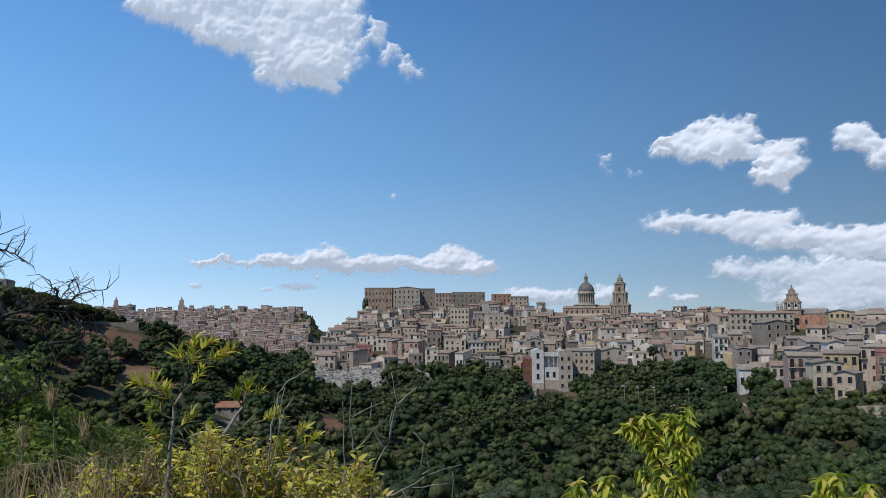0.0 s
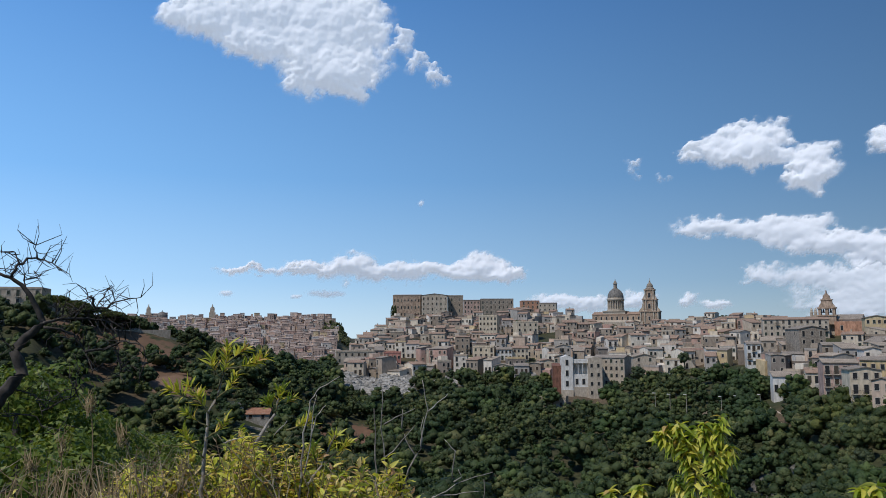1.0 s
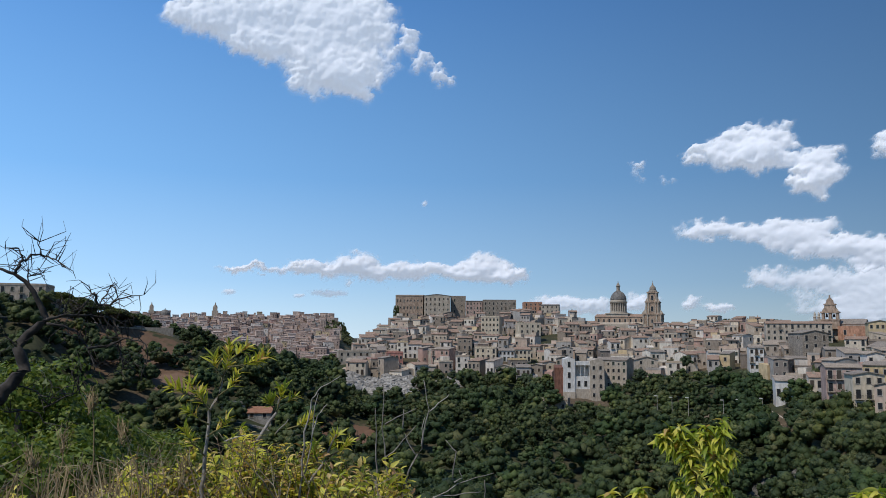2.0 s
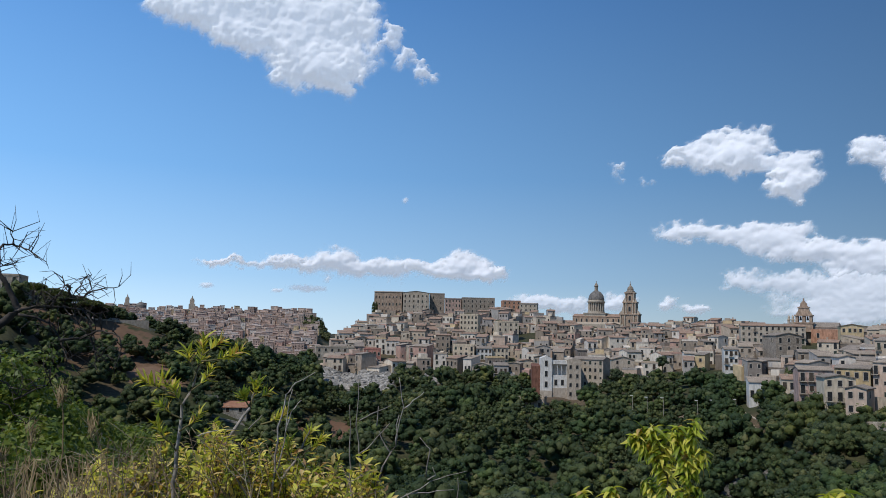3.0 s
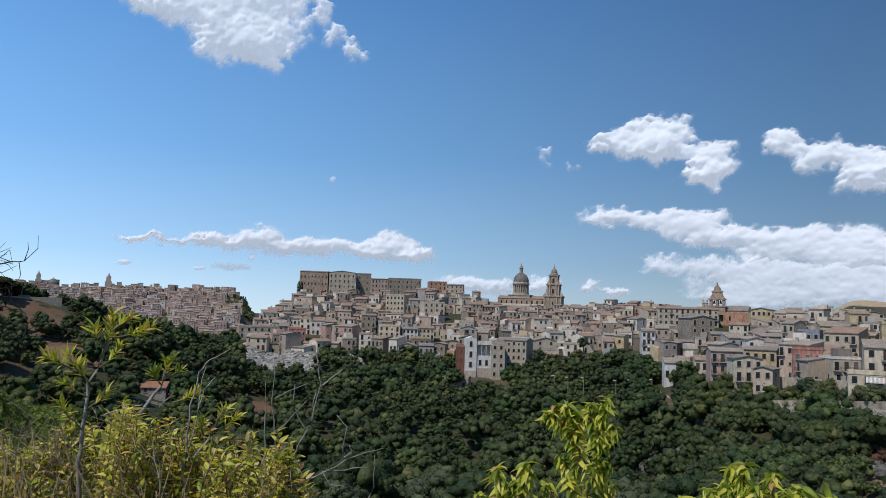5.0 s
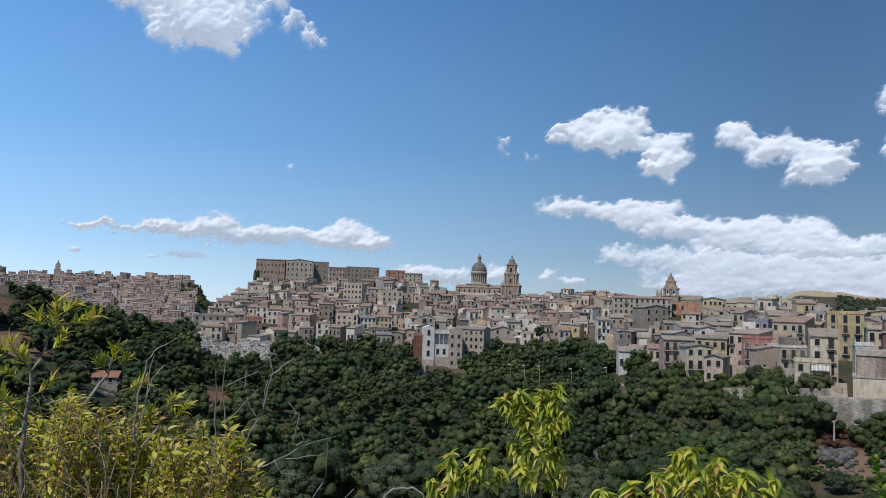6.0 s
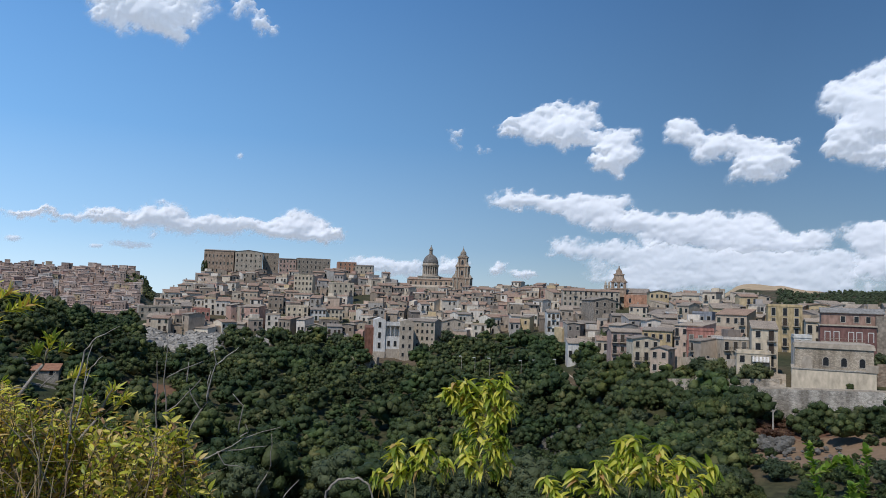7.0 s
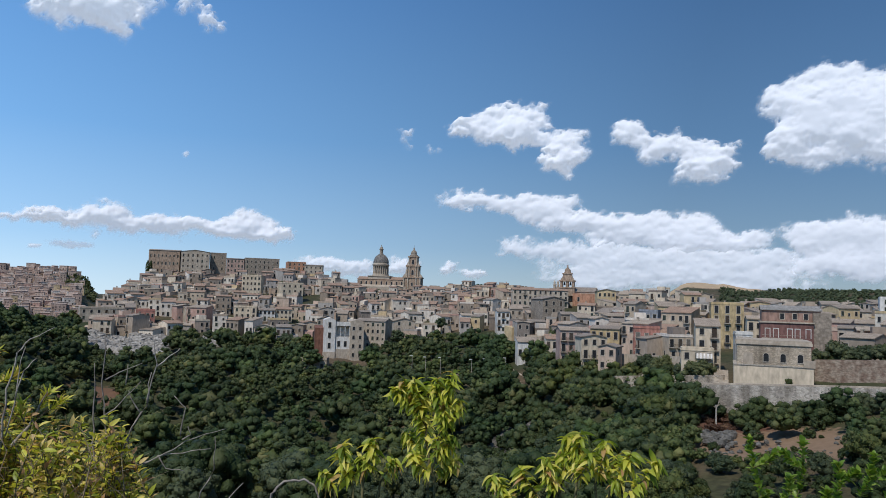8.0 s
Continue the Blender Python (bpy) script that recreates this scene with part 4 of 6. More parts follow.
bel.prism([(bx - 3.6, 11.3), (bx + 3.6, 11.3), (bx + 2.9, 12.0), (bx + 2.4, 13.2), (bx + 2.3, 14.6), (bx - 2.3, 14.6), (bx - 2.4, 13.2), (bx - 2.9, 12.0)], -9.0, -6.4)
bel.box(bx - 2.7, bx + 2.7, -9.3, -6.2, 14.6, 15.1)
bel.prism([(bx - 1.9, 15.1), (bx + 1.9, 15.1), (bx + 1.5, 16.0), (bx + 1.4, 16.8), (bx + 0.7, 17.6), (bx + 0.25, 18.2), (bx + 0.15, 19.4), (bx - 0.15, 19.4), (bx - 0.25, 18.2), (bx - 0.7, 17.6), (bx - 1.4, 16.8), (bx - 1.5, 16.0)], -8.6, -6.8)
part("belfry", bel, WARMSTONE, church2, "tiered stone belfry with two bell openings")
part("scroll", Geo().prism([(0, 0), (1.3, 0), (1.0, 0.8), (0.35, 1.7), (0, 2.6)], -0.5, 0.5), STONE, church2, at=pose(bx + 2.4, -7.7, 11.3))
part("scroll", Geo().prism([(0, 0), (1.3, 0), (1.0, 0.8), (0.35, 1.7), (0, 2.6)], -0.5, 0.5), STONE, church2, at=pose(bx - 2.4, -7.7, 11.3, 0, 0, 180))
for sx in (-1, 1):
    part("bell", Geo().lathe([(0.7, 8.6), (0.5, 9.1), (0.4, 9.9), (0.15, 10.5)], 10, bx + sx * 1.58, -7.6), IRON, church2, "dark bronze bell")
for k, x in enumerate((-8.6, -6.8)):
    part("pinnacle", Geo().lathe([(0.7, 3), (0.7, 8.6), (0.9, 8.8), (0.5, 9.4), (0.55, 10.2), (0.1, 11.2)], 8, x, -7.2), STONE, church2)
span(20.3, 24.4, -0.5, 1.12, 402, 13, "gable", STONE, "long two-storey stone palace with a tiled roof", 11, 5, pitch=0.16)
span(22.1, 23.85, -1.8, 0.48, 340, 13, "cross", DARKSTONE, "tall grey gabled house with a bare side wall", 3, 24, pitch=0.22)
span(20.15, 21.1, -2.0, -0.32, 346, 10, "gable", PLASTER, "narrow stone house with iron balconies", 2, 5, balconies=0.5)
span(19.2, 20.13, -2.1, -0.55, 344, 10, "gable", WHITE, "white three-storey house with dark shutters", 3, 6, balconies=0.4, pitch=0.15)
span(26.3, 29.25, -0.4, 1.02, 424, 18, "cross", PLASTER, "broad low hall with a shallow gabled roof", 5, -6, pitch=0.16)

# white house on the slope
wr, wz = 326, rise(-4.3, 326)
wht = root("white_tower_house", pose(*bearing(7.75, wr, wz), 0, 0, -7.75 + 4), "white-fronted tall house with stone and brick wings", "house")
part("white_wall", Geo().prism([(-7.2, 3), (-2.4, 3), (-2.4, 16.0), (-4.6, 17.0), (-7.2, 16.0)], -6, 5), WHITE, wht, "bright white rendered front")
part("stone_base", Geo().prism_x([(-6.6, -4), (5, -4), (5, 3.0), (-6.1, 3.0)], -7.3, -2.4), STONE, wht)
part("recess_wall", Geo().box(-2.4, 3.6, -2.4, 5, -4, 15.0), WHITE, wht, "recessed white wall")
part("loggia_roof", Geo().box(-2.4, 3.6, -5.6, -2.4, 13.7, 15.2), WHITE, wht, "overhanging upper storey")
part("loggia_floor", Geo().box(-2.4, 3.6, -5.4, -2.4, 4.2, 9.2), WHITE, wht)
part("loggia_base", Geo().box(-2.4, 3.6, -5.6, -2.4, -4, 4.2), STONE, wht)
part("window", WINDOW_TALL, None, wht, at=pose(-0.9, -5.4, 5.2))
part("window", WINDOW_TALL, None, wht, at=pose(1.8, -5.4, 5.2))
for k in range(4):
    part("post", Geo().box(-2.2 + k * 1.8, -1.98 + k * 1.8, -5.3, -5.1, 9.2, 13.7), WHITE, wht)
part("stone_wall", Geo().prism([(3.6, -5), (9.2, -5), (9.2, 15.6), (6.4, 16.4), (3.6, 15.6)], -6.4, 8), STONE, wht, "tall stone wing")
part("brick_wall", Geo().prism_x([(-4.6, -4), (6, -4), (6, 13.4), (-4.6, 12.6)], -10.6, -7.2), paint("old_red_brick", (0.22, 0.105, 0.07)), wht, "dark red brick side wall")
for k in range(3):
    part("window", WINDOW_TALL, None, wht, at=pose(-4.8, -6.0, 4.4 + k * 4.2))
for k in range(4):
    for x in (5.0, 7.7):
        part("window", WINDOW, None, wht, at=pose(x, -6.4, 1.2 + k * 3.6))
block(10.2, 336, wz + 3.5, 13.5, 10, 12.0, "gable", STONE, "long stone house with a row of small windows", 6, -18, pitch=0.2, tall=0.0)
block(12.3, 352, wz + 7, 10, 10, 8.4, "cross", STONE, "stone house with a gable front", 2, 10)
# cream convent-like house below the summit
span(-1.0, 1.78, -3.0, -1.65, 384, 12, "flat", CREAM, "long low cream house at the town's foot", 7, -3)
span(0.15, 1.72, -2.9, -0.78, 398, 11, "flat", CREAM, "cream house with a large arched opening", 4, -3)
span(1.78, 2.95, -2.6, -0.95, 400, 11, "gable", WHITE, "white three-storey house at the town's foot", 4, 4, pitch=0.18, balconies=0.4)
span(2.97, 4.14, -2.6, -0.85, 402, 11, "gable", CREAM, "cream three-storey house with balconies", 4, 5, pitch=0.18, balconies=0.4)
span(-10.0, -7.2, -2.4, -1.12, 392, 11, "flat", STONE, "long ruined stone building with an arched door", 6, 5, tall=0)
span(-6.44, -5.2, -2.3, -1.2, 396, 10, "flat", ROSE, "faded rose house at the town's foot", 4, 0)
span(-7.15, -6.47, -2.3, -1.0, 399, 9, "lean", PALEROSE, "narrow pale pink house at the town's foot", 2, 0)
span(0.65, 2.0, -0.4, 1.5, 478, 12, "flat", CREAM, "tall cream apartment house with small windows", 5, -8, tall=0)
span(3.2, 4.8, -0.5, 1.04, 472, 12, "flat", CREAM, "tall cream apartment house with vertical bays", 4, 12, tall=0)

# ---- terrace quarter ----
def arched_house():
    r = 172.0
    z = rise(-5.2, r)
    ob = root("arched_stone_house", pose(*bearing(38.45, r, z), 0, 0, -38.45 + 3), "old stone building with three arched windows on a plastered base", "house")
    part("base_wall", Geo().prism_x([(-0.9, -2), (11, -2), (11, 4.7), (-0.35, 4.7)], -7.6, 7.4), CREAM, ob, "tall plain cream base")
    part("ledge", Geo().box(-7.7, 7.5, -0.5, 10.9, 4.7, 4.95), SURROUND, ob)
    part("upper_wall", Geo().box(-7.0, 7.0, 0, 10.8, 4.95, 9.0), FINEMASON, ob, "upper storey of rough limestone")
    part("parapet", Geo().box(-7.25, 7.25, -0.25, 11, 9.0, 9.5).box(-7.1, 7.1, -0.1, 10.9, 9.5, 10.0), STONE, ob)
    for x in (-1.4, 1.8, 5.0):
        part("window", arch_window(1.0, 1.7), None, ob, "dark arched window", at=pose(x, 0, 5.6))
    part("blind_arch", Geo().prism(arch(2.0, 2.4), -0.12, 0.05), STONE, ob, at=pose(-4.8, 0, 5.0))
    part("buttress", Geo().box(5.6, 7.7, -0.55, 0.0, 4.7, 6.2), STONE, ob)
    part("round_shrub", crown_geo(77, 0.95, 2.2, 8, 500, 0.16).mesh("round_shrub", CROWN), None, ob, "clipped green shrub against the wall", at=pose(2.7, -1.2, 0.6))


arched_house()
RT = -1.35
rr_ = 215
rz_ = rise(-3.2, rr_)
red = root("rust_red_house", pose(*bearing(39.3, rr_, rz_), 0, 0, -39.3 + 4), "rust-red house with white-framed windows and a set-back upper storey", "house")
part("lower_wall", Geo().box(-6.3, 6.1, 0, 9, -4, 9.4), RUST, red, "dark red rendered wall")
part("terrace_slab", Geo().box(-6.5, 6.3, -0.3, 9, 9.4, 9.75), STONE, red)
part("upper_wall", Geo().prism_x([(3.0, 9.7), (12, 9.7), (12, 12.6), (7.5, 13.6), (3.0, 12.6)], -5.9, 8.0), BROWNPINK, red, "pinkish-brown upper storey")
part("roof", Geo().prism_x([(2.6, 12.6), (7.5, 13.75), (12.4, 12.6), (12.4, 12.8), (7.5, 13.98), (2.6, 12.8)], -6.2, 8.3), surface("grey_roof", [(0.3, (0.24, 0.225, 0.20)), (0.7, (0.33, 0.31, 0.28))], coarse=0.6, fine=2), red, "flat grey tiled roof")
part("side_wall", Geo().box(6.1, 10.2, 0.6, 12, -4, 12.2), DARKSTONE, red, "bare grey side wall")
for k, x in enumerate((-4.6, -2.6, 0.6, 2.4, 4.9)):
    fr = Geo()
    for b in ((-0.66, -0.5, 0, 2.2), (0.5, 0.66, 0, 2.2), (-0.66, 0.66, 2.2, 2.4)):
        fr.box(b[0], b[1], -0.12, 0.02, b[2], b[3], 0)
    fr.box(-0.5, 0.5, -0.04, 0.02, 0, 2.2, 1)
    part("window", fr, [WHITE, RUST], red, "white-framed window with closed shutters", at=pose(x, 0, 5.7))
part("balcony", Geo().box(-6.0, 3.6, -0.9, 0, 5.4, 5.6).box(-6.0, 3.6, -0.9, -0.84, 6.3, 6.36), STONE, red)
for x in (-1.0, 2.0, 4.6):
    part("window", WINDOW, None, red, at=pose(x, 3.0, 10.4))
span(34.34, 36.5, -3.6, 0.45, 250, 9, "flat", YELLOW, "tall yellow house with green-shuttered windows", 3, 4, tall=0.5)
span(36.7, 37.7, -3.1, -0.5, 228, 8, "gable", CREAM, "narrow cream house with a tiled roof", 2, 4, pitch=0.2)
span(33.32, 34.98, -4.6, -1.1, 192, 8, "lean", CREAM, "slim cream house with dark shutters and balconies", 2, 4, balconies=0.6, tall=0.6)
span(32.4, 34.6, -4.6, -2.85, 185, 5, "flat", CREAM, "low cream annex with a striped awning", 3, 4)
aw = root("awning", pose(*bearing(34.0, 184.6, rise(-3.0, 184.6)), 0, 0, -34.0), "striped cloth awning over a ground-floor shop window", "awning")
for k in range(9):
    part("stripe", Geo().prism_x([(0, -0.08), (-1.3, -0.95), (-1.3, -1.15), (0, 0)], -1.7 + k * 0.38, -1.7 + k * 0.38 + 0.37), (WHITE, SURROUND)[k % 2], aw)
span(35.95, 37.05, -4.2, -1.6, 197, 6, "flat", WHITE, "small bright white house with two windows", 2, 6)
span(29.11, 30.92, -3.3, -1.42, 232, 8, "flat", ROSE, "rose-red house with an arched doorway", 3, 3)
pr = bearing(30.55, 231.8, rise(-2.75, 231.8))
ar = root("arched_doorway", pose(*pr, 0, 0, -30.0 + 3), "dark arched doorway with a red-brown surround", "doorway")
part("arch", opening([(x * 1.25, z * 1.12) for x, z in arch(2.6, 2.4)], arch(2.6, 2.4), 0.25, 0.2), None, ar)
span(26.25, 28.35, -3.2, -1.55, 240, 8, "gable", YELLOW, "ochre house with a wooden balcony", 4, -10, pitch=0.2)
span(25.2, 27.1, -4.6, -2.2, 216, 8, "cross", CREAM, "cream house with a laundry-hung upper balcony", 3, 14, balconies=0.6, pitch=0.2)
span(26.9, 28.17, -4.6, -2.85, 208, 7, "cross", PLASTER, "low house with a bare grey gable", 2, -14, pitch=0.28)
span(23.75, 25.9, -4.2, -1.75, 232, 8, "gable", PALEROSE, "tall pinkish-beige house with balconies", 4, 10, balconies=0.6, pitch=0.2)
span(20.75, 22.3, -3.8, -2.72, 274, 7, "lean", WHITE, "small white house above the steps", 4, 8)
span(29.6, 30.95, -1.6, -0.2, 286, 9, "flat", paint("blue_grey_render", (0.30, 0.31, 0.33)), "blue-grey plastered house with a flat roof", 3, -8)
span(30.7, 31.95, -1.3, 0.2, 302, 9, "lean", PLASTER, "pale house with a bare side wall", 2, 10)
span(31.1, 32.9, -3.5, -1.7, 236, 8, "gable", PLASTER, "pale house with a broad tiled roof", 3, -8, pitch=0.2)
span(42.4, 43.32, -2.8, -0.9, 226, 8, "gable", PLASTER, "grey house with a tiled roof", 2, -4, pitch=0.15)
span(43.36, 45.3, -2.8, -1.0, 216, 8, "gable", SALMON, "low salmon house with a tiled roof", 3, 6, pitch=0.15)
span(44.7, 47.0, -2.0, 1.1, 310, 10, "flat", WHITE, "tall pale house with balconies on the ridge", 3, 4, balconies=0.6)


def wall_run(name, pts, th, mats, label, cap=0.0, kind="structure"):
    """A wall of even thickness along places with a foot and a top height."""
    g = Geo()
    for (a, b) in zip(pts[:-1], pts[1:]):
        pa_, pb = Vector((a[0], a[1], 0)), Vector((b[0], b[1], 0))
        n = Vector(((pb - pa_).y, -(pb - pa_).x, 0)).normalized() * th
        if n.dot(pa_) < 0:
            n = -n
        v = [(*(pa_).xy, a[2]), (*(pb).xy, b[2]), (*(pb + n).xy, b[2]), (*(pa_ + n).xy, a[2]), (*(pa_).xy, a[3]), (*(pb).xy, b[3]), (*(pb + n).xy, b[3]), (*(pa_ + n).xy, a[3])]
        g.add(v, [(0, 1, 5, 4), (1, 2, 6, 5), (2, 3, 7, 6), (3, 0, 4, 7), (4, 5, 6, 7), (3, 2, 1, 0)])
    return tagged(new(name, g.mesh(name, mats)), label, "wall", kind=kind)


def run(az0, az1, n, r0, r1, lo, hi0, hi1):
    out = []
    for k in range(n + 1):
        s = k / n
        r = r0 + (r1 - r0) * s
        p = bearing(az0 + (az1 - az0) * s, r)
        out.append((p.x, p.y, rise(lo, r) - 2, rise(hi0 + (hi1 - hi0) * s, r)))
    return out


wall_run("retaining_wall", run(32.2, 56, 24, 170, 160, -7.6, -5.22, -4.15), 1.2, MASONRY, "long rubble-stone retaining wall under the street")
wall_run("parapet_wall", run(26.5, 35.2, 10, 200, 176, -6.0, -4.98, -4.42), 0.7, FINEMASON, "low pale parapet wall above the trees")
wall_run("garden_wall", run(40.95, 50, 9, 178, 176, -5.5, -3.05, -2.6), 0.8, surface("banded_old_wall", [(0.35, (0.22, 0.15, 0.11)), (0.6, (0.36, 0.29, 0.22))], coarse=0.9, fine=2.2, streak=(0.8, 0.8, 1.5)), "tall patched stone garden wall")
wall_run("terrace_wall", run(28.2, 33.2, 6, 216, 200, -5.0, -3.3, -3.3), 0.7, STONE, "stone terrace wall under the houses")
for az in (29.9, 30.6):
    p = bearing(az, 192)
    gp = root("gate_post", pose(p.x, p.y, rise(-5.5, 192), 0, 0, -az), "pale stone gate post with a ball finial", "gate post", "gate posts")
    part("shaft", Geo().box(-0.35, 0.35, -0.35, 0.35, -1, 3.0).box(-0.45, 0.45, -0.45, 0.45, 3.0, 3.2), STONE, gp)
    part("finial", Geo().lathe([(0.2, 3.2), (0.36, 3.45), (0.36, 3.65), (0.1, 3.95)], 8), STONE, gp)

cv = root("culvert", pose(*bearing(33.3, 168.7, rise(-7.35, 168.7)), 0, 0, -33.3), "dark arched culvert at the wall's foot", "culvert")
part("arch", opening([(x * 1.3, z * 1.12) for x, z in arch(1.9, 2.0)], arch(1.9, 2.0), 0.25, 0.2), None, cv)
cap_ = run(32.2, 56, 24, 170.1, 160.1, -5.3, -5.12, -4.05)
wall_run("wall_coping", [(x, y, t - 0.3, t) for x, y, f, t in cap_], 0.9, STONE, "pale coping along the retaining wall")

# stair street beside the arched house
st = root("stair", pose(*bearing(35.1, 172, rise(-5.15, 172)), 0, 0, -35.1), "stone stair climbing between the houses", "stair")
for k in range(14):
    part("step", Geo().box(-1.5, 1.5, k * 0.9, k * 0.9 + 0.95, -1, 0.17 * (k + 1)), STONE, st)
# stepped ramp down to the wood
ra, rb = land(20.9, 252), land(20.9, 282)
rp = root("stepped_ramp", pose(*bearing(21.4, 252, ra), 0, 0, 8), "pale stepped stone ramp with side walls", "ramp")
for k in range(14):
    part("step", Geo().box(-2.2, 2.2, k * 2.15, k * 2.15 + 2.2, -3, 0.25 + k * (rb - ra) / 14), FINEMASON, rp)
for sx in (-1, 1):
    part("side_wall", Geo().prism_x([(0, -3), (30, -3), (30, rb - ra + 1.5), (0, 1.2)], sx * 2.5 - 0.3, sx * 2.5 + 0.3), STONE, rp)

# street lamps along the wooded road
def lamp(az, r, el_top):
    p = bearing(az, r)
    z = rise(el_top, r)
    ob = root("street_lamp", pose(p.x, p.y, z - 8, 0, 0, -az), "tall grey street lamp on the road through the trees", "street lamp", "street lamps on the valley road")
    part("pole", Geo().tube([(0, 0, -3), (0, 0, 6), (0, 0, 7.8)], [0.11, 0.08, 0.06], 6), SURROUND, ob)
    part("lantern", Geo().box(-0.9, 0.1, -0.2, 0.2, 7.75, 7.95), WHITE, ob)


for az, el in ((13.1, -3.95), (14.1, -4.02), (15.2, -4.02), (17.5, -4.1), (18.5, -4.02), (20.0, -3.9), (22.0, -3.7)):
    lamp(az, 262, el)
wall_run("roadside_wall", run(14.2, 17.0, 4, 268, 268, -6.0, -5.05, -5.0), 0.5, STONE, "low roadside wall among the trees")
wall_run("roadside_wall", run(18.6, 20.6, 3, 262, 258, -6.0, -5.05, -5.05), 0.5, STONE, "low roadside wall among the trees")

# ---- rocks, ruins and the left hill ----
def rocks(az, wide, r0, r1, n, seed, label, size=2.0, mats=None):
    """Broken boulders bedded in the slope."""
    rr2 = random.Random(seed)
    g = Geo()
    for k in range(n):
        a, rad = az + rr2.uniform(-wide, wide), rr2.uniform(r0, r1)
        s = size * rr2.uniform(0.5, 1.5)
        c = bearing(a, rad, land(a, rad) + s * 0.35)
        vs = []
        for i in range(5):
            for j in range(7):
                th, ph = math.pi * i / 4, 2 * math.pi * j / 7
                q = s * (1 + rr2.uniform(-0.28, 0.28))
                vs.append(c + Vector((1.3 * q * math.sin(th) * math.cos(ph), q * math.sin(th) * math.sin(ph), 0.9 * q * math.cos(th))))
        g.add(vs, [(i * 7 + j, (i + 1) * 7 + j, (i + 1) * 7 + (j + 1) % 7, i * 7 + (j + 1) % 7) for i in range(4) for j in range(7)])
    return tagged(new("rock_outcrop", g.mesh("rock_outcrop", mats or PALEROCK)), label, "rocks", kind="stuff")


GREYROCK = surface("grey_rock", [(0.3, (0.10, 0.095, 0.08)), (0.7, (0.22, 0.205, 0.18))], coarse=0.5, fine=1.5, bump=0.9, dist=0.2)
PALEROCK = surface("pale_rock", [(0.3, (0.26, 0.24, 0.21)), (0.7, (0.45, 0.42, 0.37))], coarse=0.4, fine=1.2, bump=0.9, dist=0.2)
rocks(-7.0, 2.7, 318, 352, 330, 3, "pale broken rock face below the town", 1.7)
rocks(-2.4, 1.6, 340, 352, 40, 6, "pale rocks among shrubs", 1.3)
rocks(20.6, 1.7, 176, 206, 60, 4, "grey rock outcrop breaking through the wood", 1.2, GREYROCK)
rocks(34.9, 1.0, 140, 150, 60, 9, "tumbled field stones by the wall", 0.5, GREYROCK)
rocks(38.5, 4.5, 128, 144, 50, 12, "scattered stones on the dry field", 0.3, GREYROCK)
wall_run("terrace_wall", run(-8.5, -4.2, 5, 326, 330, -5.5, -4.45, -4.35), 0.8, STONE, "long stone terrace wall in the valley")
block(-5.3, 332, rise(-4.95, 332), 12, 5, 3.6, "flat", WHITE, "low whitewashed building by the terrace", 5, 0, tall=0)
block(5.9, 300, rise(-5.2, 300), 11, 6, 4.0, "flat", STONE, "low pale stone building among trees", 3, -10, tall=0)
block(-0.6, 174, land(-0.6, 176) - 0.2, 9, 5, 3.6, "flat", ROUGHSTONE, "roofless stone ruin in the valley floor", 2, 20, tall=0)
block(1.8, 168, land(1.8, 170) - 0.2, 4.2, 4, 3.4, "flat", ROUGHSTONE, "small square stone hut in the valley floor", 1, 10, tall=0)
TERRA = surface("terracotta_tiles", [(0.3, (0.30, 0.14, 0.08)), (0.7, (0.42, 0.22, 0.13))], coarse=0.8, fine=2.5, streak=(5, 0.6, 0.6), bump=0.7, dist=0.06)
block(-15.4, 238, land(-15.4, 240) + 0.1, 7.4, 6, 2.3, "lean", ROUGHSTONE, "rubble-stone farm hut with a terracotta roof", 2, -8, roof_mat=TERRA, tall=0)
block(-17.3, 242, land(-17.3, 244) - 0.2, 7, 5, 2.2, "flat", ROUGHSTONE, "roofless rubble-stone farm wall", 2, 5, tall=0)
for k in range(4):
    rf_ = 232 - k * 13
    line_ = []
    for az_ in np.arange(-18.5 + k * 0.5, -11.5, 0.5):
        p = bearing(az_, rf_)
        line_.append((p.x, p.y, land(az_, rf_) - 2, land(az_, rf_) + 0.9))
    wall_run("field_wall", line_, 0.6, ROUGHSTONE, "dry-stone field terrace wall")
block(-31.0, 318, rise(0.4, 318), 19, 12, 15.2, "flat", STONE, "large stone villa with tall shuttered windows", 6, -16, tall=0.6)
block(-28.9, 322, rise(0.5, 322), 9, 9, 11.6, "flat", STONE, "lower stone wing of a villa", 3, -12)


